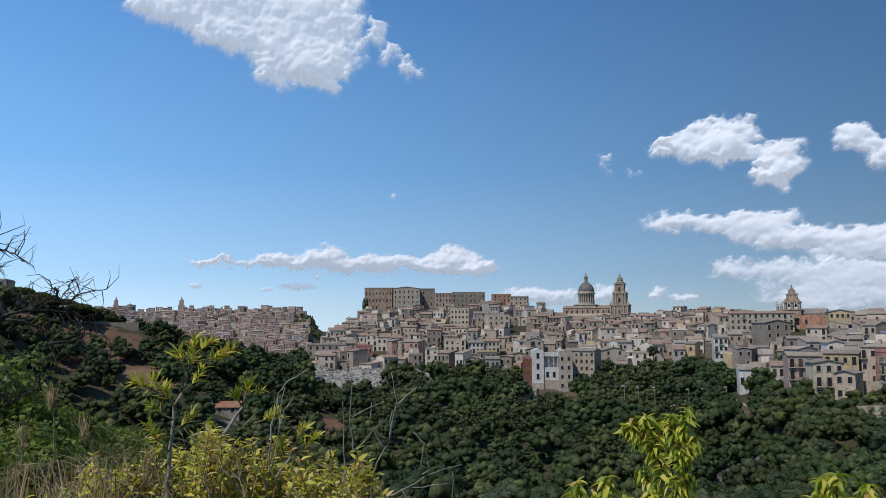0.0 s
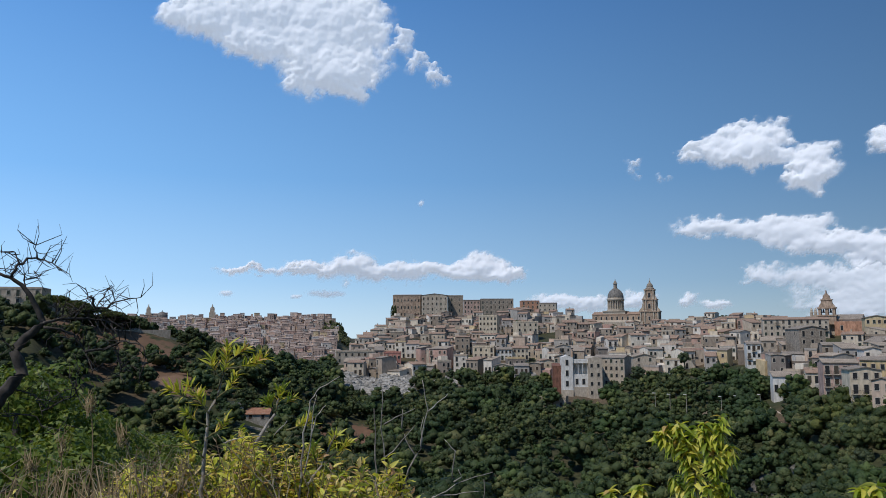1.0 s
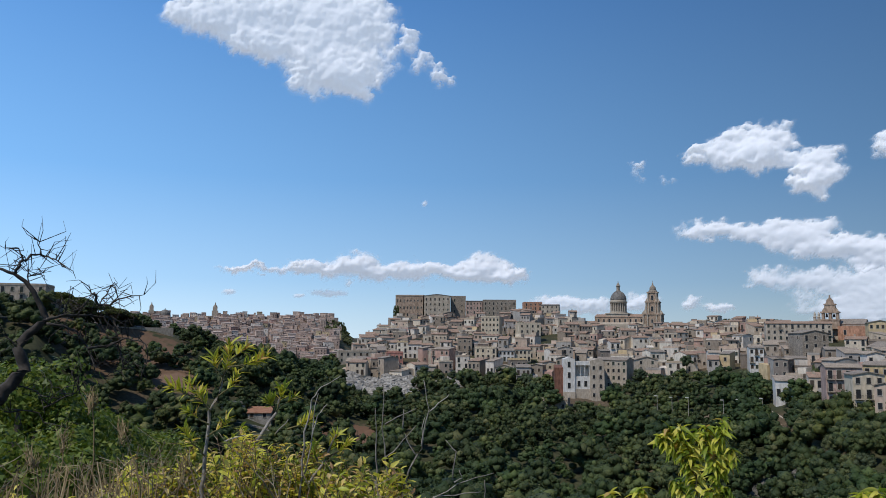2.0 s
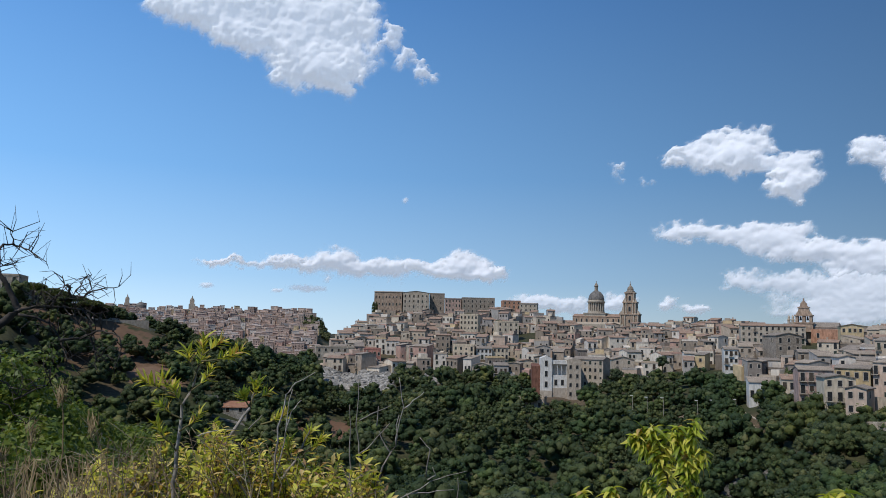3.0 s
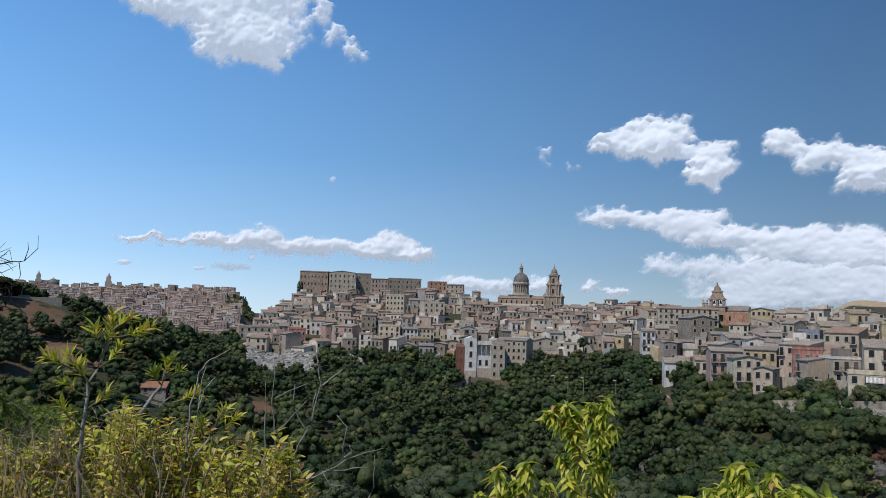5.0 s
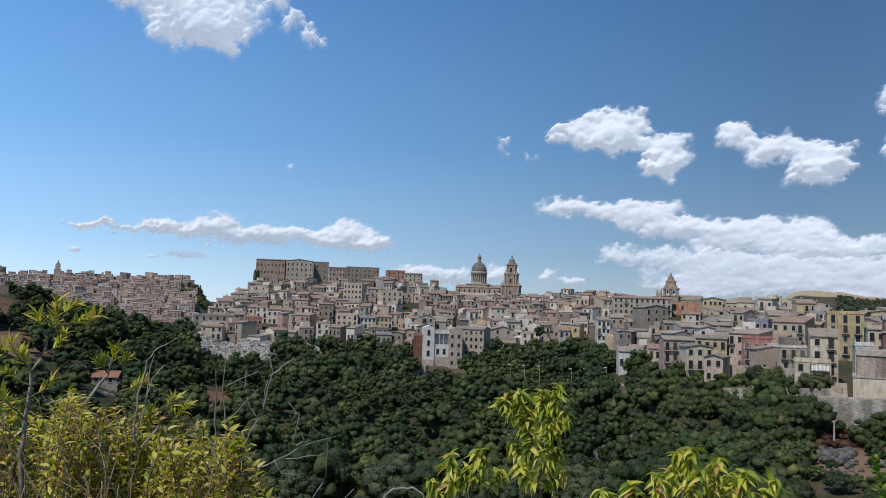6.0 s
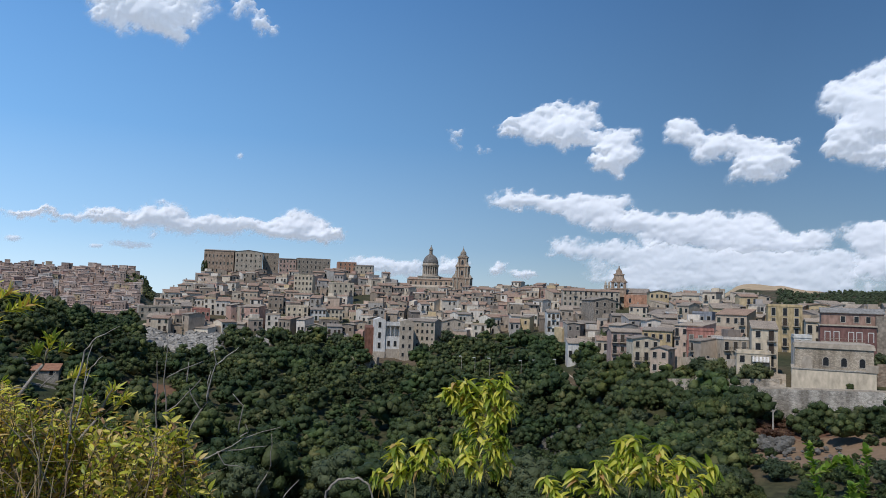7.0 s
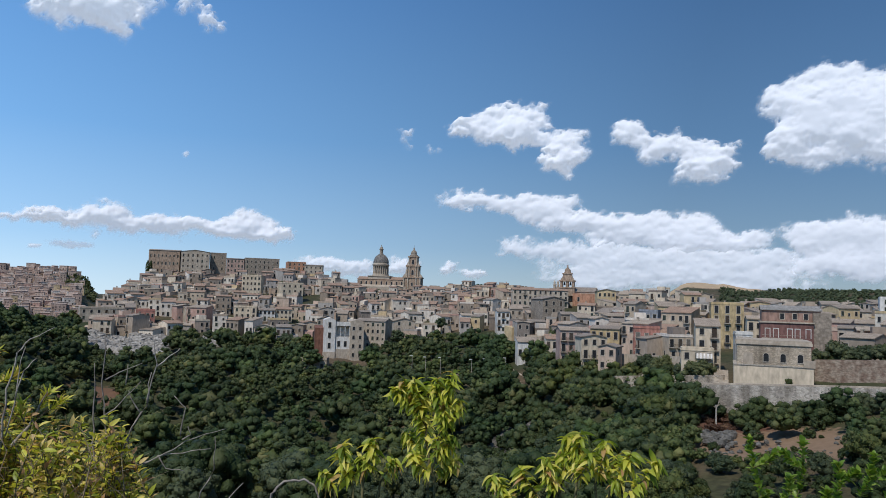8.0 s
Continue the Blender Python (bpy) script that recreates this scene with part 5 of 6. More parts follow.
def umbrella_pine(az, r, el, wide, tall, seed):
    p = bearing(az, r)
    ob = root("umbrella_pine", pose(p.x, p.y, rise(el, r), 0, 0, seed * 40), "dark umbrella pine with a broad flat crown", "tree", "umbrella pines on the ridge")
    rr3 = random.Random(seed)
    g = Geo()
    g.tube([(0, 0, -2), (0.3, 0, tall * 0.5), (0.1, 0.2, tall * 0.9)], [0.45, 0.34, 0.2], 7)
    for k in range(6):
        a = k * 1.05
        g.tube([(0.2, 0, tall * 0.6), (math.cos(a) * wide * 0.4, math.sin(a) * wide * 0.4, tall * 0.78), (math.cos(a) * wide * 0.75, math.sin(a) * wide * 0.75, tall * 0.88)], [0.16, 0.1, 0.05], 5)
    part("trunk", g, BARK, ob)
    c = Geo()
    for k in range(2400):
        a, q = rr3.uniform(0, 6.283), math.sqrt(rr3.random())
        zz = tall * (0.8 + 0.28 * math.sqrt(max(0, 1 - q * q)) * rr3.uniform(0.2, 1))
        rim = wide * q * (1 + 0.12 * math.sin(5 * a + seed))
        P = Vector((math.cos(a) * rim, math.sin(a) * rim, zz))
        f = Vector((rr3.gauss(0, 0.6), rr3.gauss(0, 0.6), 1)).normalized()
        t1 = f.orthogonal().normalized()
        t1.rotate(Matrix.Rotation(rr3.uniform(0, 6.28), 3, f))
        t2 = f.cross(t1)
        s = rr3.uniform(0.25, 0.5)
        c.add([P - t1 * s, P - t2 * s * 0.6, P + t1 * s, P + t2 * s * 0.6], [(0, 1, 2, 3)])
    part("crown", c, CROWN, ob)


for k, (az, r, el, wd, tl) in enumerate(((-27.6, 300, 0.5, 5.2, 9.6), (-26.2, 306, 0.35, 5.0, 8.4), (-25.3, 302, 0.3, 4.6, 7.2), (-24.6, 308, 0.3, 3.8, 6.0), (-28.7, 306, 0.7, 4.4, 10.4), (-26.9, 318, 0.4, 4.6, 9.0))):
    umbrella_pine(az, r, el, wd, tl, k + 1)


def car(m):
    ob = root("parked_car", m, "small silver car parked on the ridge road", "car")
    silver = surface("silver_paint", [(0.0, (0.35, 0.36, 0.38)), (1.0, (0.42, 0.43, 0.45))], rough=0.3, bump=0)
    part("body", Geo().prism([(-2.1, 0.3), (2.1, 0.3), (2.15, 0.75), (1.2, 0.95), (0.55, 1.42), (-1.2, 1.45), (-1.9, 0.98), (-2.15, 0.9)], -0.85, 0.85), silver, ob)
    part("window", Geo().prism([(-1.6, 0.98), (0.95, 0.98), (0.45, 1.36), (-1.1, 1.38)], -0.87, 0.87), GLASS, ob)
    for x in (-1.3, 1.3):
        for y in (-0.8, 0.8):
            wheel = part("wheel", Geo().prism([(0.32 * math.cos(a), 0.32 + 0.32 * math.sin(a)) for a in [k * math.pi / 8 for k in range(16)]], -0.1, 0.1), IRON, ob, at=pose(x, y, 0))


p = bearing(-23.7, 312)
car(pose(p.x, p.y, rise(0.42, 312), 0, 0, 23.7))
wall_run("road_barrier", run(-27.5, -21.5, 8, 306, 310, -0.2, 0.5, 0.5), 0.3, STONE, "low stone barrier along the ridge road")

# ---- the far town on the opposite plateau ----
def far_town():
    rr4 = random.Random(8)
    g = Geo()
    for k in range(1900):
        az = rr4.uniform(-33, -9.9)
        s = rr4.random() ** 0.8
        r = 830 + s * 430
        if az > -11 and s > 0.55 and rr4.random() < 0.8:
            continue
        z = land(az, r) - 1
        w, d, h = rr4.uniform(6, 12), rr4.uniform(7, 12), rr4.choice([7, 8, 9, 10, 12, 14])
        if s > 0.93:
            h = rr4.choice([8, 10, 13, 15])
        p = bearing(az, r)
        c, sn = math.cos(radians(-az + rr4.gauss(0, 22))), math.sin(radians(-az + rr4.gauss(0, 8)))
        box = Geo()
        e = rr4.uniform(0.0, 0.13) * d / 2
        box.prism_x([(-d / 2, -6), (d / 2, -6), (d / 2, h), (0, h + e), (-d / 2, h)], -w / 2, w / 2, 0)
        box.prism_x([(-d / 2 - 0.3, h), (0, h + e + 0.05), (d / 2 + 0.3, h), (d / 2 + 0.3, h + 0.3), (0, h + e + 0.4), (-d / 2 - 0.3, h + 0.3)], -w / 2 - 0.2, w / 2 + 0.2, 1)
        for q in range(int(h / 3.1)):
            for x in range(int(w / 3.2)):
                if rr4.random() < 0.7:
                    cx = (x + 0.5) / int(w / 3.2) * w - w / 2
                    box.box(cx - 0.5, cx + 0.5, -d / 2 - 0.06, -d / 2 + 0.1, q * 3.0 + 0.9, q * 3.0 + 2.5, 2)
        g.add([(x * c - y * sn + p.x, x * sn + y * c + p.y, zz + z) for x, y, zz in box.v], [], 0)
        n0 = len(g.v) - len(box.v)
        g.f += [tuple(i + n0 for i in q) for q in box.f]
        g.m += box.m
    far_wall = surface("far_town_plaster", [(0.0, (0.62, 0.47, 0.37)), (0.25, (0.50, 0.37, 0.30)), (0.45, (0.70, 0.56, 0.46)), (0.6, (0.58, 0.42, 0.33)), (0.75, (0.74, 0.66, 0.57)), (0.88, (0.48, 0.31, 0.25)), (0.95, (0.66, 0.52, 0.32))], island=True, coarse=0.15, fine=0.8)
    far_roof = surface("far_town_roofs", [(0.0, (0.52, 0.40, 0.32)), (0.5, (0.60, 0.48, 0.40)), (0.8, (0.50, 0.35, 0.27))], island=True, coarse=0.2, fine=1)
    tagged(new("far_town", g.mesh("far_town", [far_wall, far_roof, GLASS])), "distant town of pinkish houses crowding a plateau", "town", kind="stuff")
    for az, h, wd in ((-18.75, 17, 3.4), (-23.0, 16, 3.0)):
        p = bearing(az, 1240)
        ob = root("bell_tower", pose(p.x, p.y, land(az, 1240), 0, 0, -az), "distant stone bell tower above the roofs", "tower")
        part("shaft", Geo().box(-wd * 1.4, wd * 1.4, -wd, wd, -5, h).box(-wd, wd, -wd, wd, h, h + 6), STONE, ob)
        part("spire", Geo().lathe([(wd, h + 6), (wd * 0.7, h + 8), (wd * 0.35, h + 9), (0.2, h + 13)], 8), DARKSTONE, ob)
    p = bearing(-22.1, 1240)
    ob = root("far_dome", pose(p.x, p.y, land(-22.1, 1240)), "distant grey church dome", "dome")
    part("dome", Geo().lathe([(8, -4), (8, 10), (7.4, 13), (5, 16), (2, 17.6), (0.4, 18), (0.3, 20)], 16), LEAD, ob)


far_town()

# far ridges
far_protos = [(np.array(k.v), np.array(k.f)) for k in FARKINDS]


def far_woods(az0, az1, r0, r1, n, seed, label, s0=2.6):
    rr5 = random.Random(seed)
    vs, fs, b = [], [], 0
    for k in range(n):
        az, r = rr5.uniform(az0, az1), rr5.uniform(r0, r1)
        v, f = far_protos[rr5.randrange(4)]
        s = rr5.uniform(0.7, 1.3)
        p = bearing(az, r)
        vs.append(v * s + np.array([p.x, p.y, land(az, r) - 0.5]))
        fs.append(f + b)
        b += len(v)
    tagged(new("far_woods", bulk_mesh("far_woods", np.concatenate(vs), np.concatenate(fs), [CROWN_B])), label, "woodland", kind="stuff")


far_woods(15.8, 21.4, 1380, 1520, 330, 1, "pale green olive grove on the far plateau")
far_woods(35.0, 50, 1000, 1380, 1500, 2, "dark green woods on the far ridge")
far_woods(-11.2, -9.0, 1080, 1260, 160, 3, "dark green wooded slope beside the far town")
# shrubs and trees between the houses
gr = random.Random(21)
for k in range(55):
    az, u_ = gr.uniform(-8, 46), gr.uniform(0.0, 0.75)
    a1, a2 = float(np.interp(az, EDGE[:, 0], EDGE[:, 1])), float(np.interp(az, CREST[:, 0], CREST[:, 1]))
    r = a1 + (a2 - a1) * u_
    if not free(az, r, 0.4):
        continue
    p = bearing(az, r)
    kk = gr.choice([0, 2, 3])
    s = gr.uniform(0.7, 1.1)
    top = root("tree", pose(p.x, p.y, land(az, r) + gr.uniform(0, 2), 0, 0, gr.uniform(0, 360)) @ Matrix.Diagonal((s, s, s, 1)), "dark green tree between the town houses", "tree", "trees among the houses")
    part("trunk", KINDS[kk][1], None, top)
    part("crown", KINDS[kk][0], None, top)


def cypress(az, r, z, tall):
    p = bearing(az, r)
    ob = root("cypress", pose(p.x, p.y, z), "slim dark cypress beside the buildings", "tree", "cypresses")
    rr6 = random.Random(int(tall * 10))
    part("trunk", Geo().tube([(0, 0, -1), (0, 0, tall * 0.8)], [0.2, 0.05]), BARK, ob)
    c = Geo()
    for k in range(500):
        q, a = rr6.random(), rr6.uniform(0, 6.28)
        rad = tall * 0.14 * math.sin(math.pi * min(1, 0.08 + q * 0.92)) ** 0.6 * rr6.uniform(0.7, 1.1)
        P = Vector((math.cos(a) * rad, math.sin(a) * rad, q * tall))
        f = Vector((math.cos(a), math.sin(a), rr6.gauss(0, 0.4))).normalized()
        t1 = f.orthogonal().normalized()
        t2 = f.cross(t1)
        c.add([P - t1 * 0.5, P - t2 * 0.3, P + t1 * 0.5, P + t2 * 0.3], [(0, 1, 2, 3)])
    part("crown", c, CROWN, ob)


cypress(-5.85, 632, rise(1.3, 632), 11)
cypress(-5.65, 636, rise(1.5, 636), 9)
for az, h in ((-9.75, 12), (-9.6, 14), (-9.45, 11)):
    cypress(az, 1180, land(az, 1180), h + 4)



# trees and shrubs along the terraces
def plant_tree(az, r, kind, s, label, group, sink=0.3):
    p = bearing(az, r)
    top = root("tree", pose(p.x, p.y, land(az, r) - sink, 0, 0, gr.uniform(0, 360)) @ Matrix.Diagonal((s, s, s, 1)), label, "tree", group)
    part("trunk", KINDS[kind][1], None, top)
    part("crown", KINDS[kind][0], None, top)


for k, az in enumerate(np.arange(-27.9, -23.2, 0.42)):
    plant_tree(az, 314 + gr.uniform(-3, 5), gr.choice([0, 1, 4]), gr.uniform(0.85, 1.1) * (1.1 - 0.028 * k), "dark green tree behind the ridge road", "trees along the ridge road")
for az in np.arange(-3.4, 20.2, 0.72):
    e1_ = float(np.interp(az, EDGE[:, 0], EDGE[:, 1]))
    if not 6.0 < az < 9.6:
        plant_tree(az + gr.uniform(-0.3, 0.3), e1_ + gr.uniform(-8, 8), gr.choice([0, 2, 3, 1]), gr.uniform(0.7, 1.15), "dark green tree at the town's foot", "trees at the town's foot")
for az in np.arange(24.0, 33.6, 0.62):
    e1_ = float(np.interp(az, EDGE[:, 0], EDGE[:, 1]))
    plant_tree(az + gr.uniform(-0.2, 0.2), e1_ - gr.uniform(9, 18), gr.choice([1, 0, 2]), gr.uniform(0.6, 0.95), "large dark green tree below the terrace wall", "trees below the terrace")
    plant_tree(az + gr.uniform(-0.3, 0.3), e1_ - gr.uniform(20, 36), gr.choice([1, 4, 0]), gr.uniform(0.85, 1.25), "large dark green tree below the terrace wall", "trees below the terrace")
for az in np.arange(22.2, 26.4, 0.7):
    for r in (152, 163, 174, 185, 196):
        plant_tree(az + gr.uniform(-0.3, 0.3), r + gr.uniform(-4, 4), gr.choice([0, 1, 2, 3]), gr.uniform(0.75, 1.1), "dark green tree on the steep slope below the town", "trees on the steep slope", sink=-0.9)
for az, r in ((22.2, 258), (22.9, 250), (23.3, 240), (22.7, 236), (23.9, 229), (24.5, 224), (21.8, 268)):
    plant_tree(az, r, gr.choice([0, 2, 1]), gr.uniform(0.8, 1.1), "round dark green tree beside the steps", "trees beside the steps")
for az in np.arange(27.3, 34.3, 0.55):
    e1_ = float(np.interp(az, EDGE[:, 0], EDGE[:, 1]))
    plant_tree(az, e1_ + gr.uniform(1.5, 7), gr.choice([3, 5, 3]), gr.uniform(1.0, 1.4), "olive-green shrub on the terrace", "shrubs on the terraces")
for az in np.arange(41.2, 48, 0.6):
    plant_tree(az, 183 + gr.uniform(0, 8), gr.choice([3, 5]), gr.uniform(1.0, 1.5), "green shrub behind the garden wall", "shrubs on the terraces", sink=-2.5)
for az, s in ((36.6, 0.75), (37.5, 0.9), (39.0, 0.7), (40.2, 0.8), (41.3, 0.75), (42.5, 0.8), (43.8, 0.8), (45.2, 0.8)):
    plant_tree(az, 156 + gr.uniform(-3, 2), gr.choice([0, 1]), s, "dark green tree at the foot of the retaining wall", "trees below the retaining wall")
RUSSET = foliage("russet_dry_scrub", [(0.0, (0.06, 0.03, 0.018)), (0.6, (0.10, 0.05, 0.03)), (1.0, (0.15, 0.09, 0.05))], 0.2)
for az, r, s in ((34.2, 158, 1.0), (35.0, 160, 1.2), (35.7, 158, 1.0), (34.6, 152, 0.8), (35.4, 153, 0.8), (33.8, 150, 0.7)):
    p = bearing(az, r)
    ob = root("scrub", pose(p.x, p.y, land(az, r) - 0.4) @ Matrix.Diagonal((s, s, s * 0.8, 1)), "russet-brown dry scrub below the wall", "bush", "dry scrub below the wall")
    part("limb_frame", KINDS[5][1], None, ob)
    part("crown", crown_geo(int(az * 10), 2.4, 2.6, 12, 1300, 0.2), RUSSET, ob)
for k in range(14):
    plant_tree(gr.uniform(33.5, 46), gr.uniform(122, 146), 5, gr.uniform(0.25, 0.6), "low grey-green shrub on the dry field", "shrubs on the dry field")
pole = root("utility_pole", pose(*bearing(34.8, 152, land(34.8, 152))), "plain wooden utility pole below the wall", "pole")
part("shaft", Geo().tube([(0, 0, -0.5), (0, 0, 4.6)], [0.16, 0.13], 8), SURROUND, pole)
# ---- plants at the roadside ----
def aim(az, el, r):
    return bearing(az, r, rise(el, r))


def leaf_mesh(name, L, W, droop, fold, mats, stations=6):
    """A pointed blade along +y, folded at its midrib and curling at the tip."""
    g, v = Geo(), []
    for i in range(stations + 1):
        s = i / stations
        w = W / 2 * math.sin(math.pi * min(1.0, 0.06 + s * 0.94) ** 0.8) ** 0.8
        z = -droop * L * s * s
        y = L * s * (1 - 0.25 * droop * s)
        v += [(-w, y, z + w * fold), (0, y, z), (w, y, z + w * fold)]
    g.add(v, [(i * 3 + k, i * 3 + k + 1, i * 3 + k + 4, i * 3 + k + 3) for i in range(stations) for k in (0, 1)])
    return g.mesh(name, mats, True)


YTONES = [(0.0, (0.13, 0.19, 0.024)), (0.35, (0.34, 0.40, 0.045)), (0.65, (0.60, 0.58, 0.08)), (0.9, (0.74, 0.66, 0.17)), (1.0, (0.46, 0.26, 0.12))]
YLEAF_J = foliage("sunlit_almond_leaves", YTONES, 0.45, 0.4)
GLEAF_J = foliage("fresh_green_leaves", [(0.0, (0.12, 0.21, 0.03)), (0.6, (0.20, 0.31, 0.045)), (1.0, (0.30, 0.38, 0.075))], 0.45, 0.35)
YLEAF = foliage("sunlit_almond_leaf", YTONES, 0.45, 0.4, True)
BLEAF = foliage("narrow_yellow_green_leaf", [(0.0, (0.25, 0.30, 0.04)), (0.4, (0.46, 0.47, 0.06)), (0.75, (0.62, 0.56, 0.095)), (0.92, (0.60, 0.43, 0.13)), (1.0, (0.42, 0.23, 0.11))], 0.4, 0.45, True)
BLEAF_J = foliage("undergrowth_leaf", [(0.0, (0.15, 0.20, 0.03)), (0.25, (0.46, 0.48, 0.06)), (0.5, (0.74, 0.68, 0.12)), (0.78, (0.72, 0.56, 0.22)), (0.93, (0.46, 0.28, 0.14)), (1.0, (0.26, 0.15, 0.08))], 0.42, 0.4)
GLEAF = foliage("fresh_green_leaf", [(0.0, (0.12, 0.21, 0.03)), (0.6, (0.20, 0.31, 0.045)), (1.0, (0.30, 0.38, 0.075))], 0.45, 0.35, True)
MIDLEAF = foliage("shrub_green_leaf", [(0.0, (0.07, 0.11, 0.02)), (0.6, (0.13, 0.18, 0.03)), (1.0, (0.22, 0.24, 0.05))], 0.35, 0.5)
TWIG = surface("grey_twig", [(0.3, (0.22, 0.19, 0.16)), (0.7, (0.44, 0.40, 0.345))], coarse=4, fine=40, bump=0.4, dist=0.002)
GREENTWIG = surface("green_twig", [(0.3, (0.12, 0.11, 0.05)), (0.7, (0.22, 0.19, 0.08))], coarse=4, fine=40, bump=0.3, dist=0.002)
DARKTWIG = surface("dark_dead_wood", [(0.3, (0.045, 0.038, 0.032)), (0.7, (0.10, 0.085, 0.07))], coarse=4, fine=30, bump=0.5, dist=0.003)
STRAW = surface("dry_straw", [(0.3, (0.36, 0.26, 0.13)), (0.7, (0.52, 0.41, 0.23))], coarse=5, fine=30, bump=0.2, dist=0.001, island=True)


def limb(pts, rr, bend=0.02, steps=4):
    """Points along a slightly crooked shoot through the places given."""
    out = []
    for a, b in zip(pts[:-1], pts[1:]):
        for k in range(steps):
            s = k / steps
            out.append(a.lerp(b, s) + (Vector((rr.gauss(0, bend), rr.gauss(0, bend), rr.gauss(0, bend))) * (b - a).length if out else Vector()))
    return out + [pts[-1]]


def twig_part(parent, pts, r0, r1, mats, name="twig", n=5):
    rad = [r0 + (r1 - r0) * k / (len(pts) - 1) for k in range(len(pts))]
    return part(name, Geo().tube(pts, rad, n), mats, parent, smooth=True)


def leaf_pose(p, d, rr, roll=1.0):
    d = d.normalized()
    up = Vector((rr.gauss(0, roll * 0.5), rr.gauss(0, roll * 0.5), 1))
    x = d.cross(up).normalized()
    z = x.cross(d)
    s = rr.uniform(0.65, 1.15)
    return Matrix(((x.x * s, d.x * s, z.x * s, p.x), (x.y * s, d.y * s, z.y * s, p.y), (x.z * s, d.z * s, z.z * s, p.z), (0, 0, 0, 1)))


def leaves_along(pts, n, rr, lean, out=0.8, start=0.25):
    """Poses of leaves round a shoot; lean is added to each leaf's way."""
    res = []
    for k in range(n):
        s = (start + (1 - start) * (k + rr.random()) / n) * (len(pts) - 1)
        i = min(int(s), len(pts) - 2)
        p = pts[i].lerp(pts[i + 1], s - i)
        ax = (pts[i + 1] - pts[i]).normalized()
        a = k * 2.4 + rr.uniform(-0.4, 0.4)
        u = ax.orthogonal().normalized()
        w = ax.cross(u)
        d = (u * math.cos(a) + w * math.sin(a)) * out + ax * rr.uniform(0.2, 0.9) + lean + Vector((rr.gauss(0, 0.15), rr.gauss(0, 0.15), rr.gauss(0, 0.15)))
        res.append(leaf_pose(p, d, rr))
    return res


def joined_leaves(poses, mesh, mats, parent, name="undergrowth"):
    v = np.array([tuple(x.co) for x in mesh.vertices])
    f = np.array([tuple(q.vertices) for q in mesh.polygons])
    vs, fs = [], []
    for k, m in enumerate(poses):
        a = np.array(m)
        vs.append(v @ a[:3, :3].T + a[:3, 3])
        fs.append(f + k * len(v))
    ob = part(name, bulk_mesh(name, np.concatenate(vs), np.concatenate(fs), [mats]), None, parent)
    ob["kind"] = "stuff"


HANG = [leaf_mesh("leaf", 0.062, 0.020, 0.6, 0.6, YLEAF), leaf_mesh("leaf", 0.056, 0.017, 1.0, 0.8, YLEAF), leaf_mesh("leaf", 0.048, 0.021, 0.3, 0.35, YLEAF)]
SPIKE = [leaf_mesh("leaf", 0.062, 0.011, 0.15, 0.4, BLEAF), leaf_mesh("leaf", 0.052, 0.010, 0.4, 0.4, BLEAF), leaf_mesh("leaf", 0.058, 0.012, -0.1, 0.3, BLEAF)]
ROUND = [leaf_mesh("leaf", 0.036, 0.021, 0.1, 0.25, GLEAF), leaf_mesh("leaf", 0.032, 0.018, 0.25, 0.3, GLEAF)]


def sapling(r, foot, stems, per, seed, label, lean=Vector((0, 0, -0.5)), set_=HANG, thick=0.007, more=1.9, rest=None):
    """A young tree: stems from one foot, each a list of bearings and elevations, set with hanging leaves."""
    rr = random.Random(seed)
    base = bearing(foot, r, ground_z(*bearing(foot, r).xy) - 0.05)
    ob = root("sapling", Matrix.Identity(4), label, "sapling", "saplings at the verge")
    pool, rest = [], rest or YLEAF_J
    for st_, n in zip(stems, per):
        pts = [base] if st_[0] is None else []
        rj = r + rr.uniform(-0.12, 0.12)
        pts += [aim(a, e, rj) for a, e in st_ if a is not None] if st_[0] is not None else [aim(a, e, rj) for a, e in st_[1:]]
        line = limb(pts, rr)
        twig_part(ob, line, thick if st_[0] is None else thick * 0.55, 0.0015, GREENTWIG, "stem" if st_[0] is None else "twig")
        pool += leaves_along(line, int(n * more), rr, lean + Vector((rr.gauss(0, 0.2), rr.gauss(0, 0.2), 0)), 1.0, start=0.4 if st_[0] is None else 0.05)
    rr.shuffle(pool)
    for m in pool[:290]:
        part("leaf", rr.choice(set_), None, ob, at=m)
    if len(pool) > 290:
        joined_leaves(pool[290:], set_[0], rest, ob, "more_leaves")
    return ob


sapling(3.4, 16.0, [[None, (16.0, -13.2), (16.4, -10.0), (16.9, -7.4), (17.35, -5.45)], [None, (15.7, -12.5), (15.5, -9.4), (14.9, -7.3), (14.5, -6.0)],
                    [(15.5, -9.4), (14.6, -8.0), (13.6, -7.2), (13.0, -6.7)], [(15.3, -8.6), (14.2, -6.9), (13.7, -6.2)], [(16.6, -9.0), (16.2, -7.2), (16.2, -5.9)], [(16.4, -10.0), (17.6, -8.4), (17.9, -7.3)],
                    [(16.2, -11.6), (17.2, -10.6), (17.5, -9.9)], [(15.8, -11.6), (14.6, -10.4), (14.0, -9.6)], [(16.1, -12.6), (15.0, -11.9), (14.6, -11.2)], [(16.1, -12.4), (17.2, -12.0), (17.8, -11.6)],
                    [(15.2, -8.2), (15.6, -7.0), (15.7, -6.3)], [(15.5, -9.4), (15.0, -8.4), (14.9, -7.8)]],
        [52, 52, 34, 30, 30, 26, 26, 26, 26, 26, 22, 22], 3, "almond sapling with drooping yellow-green leaves on the verge")
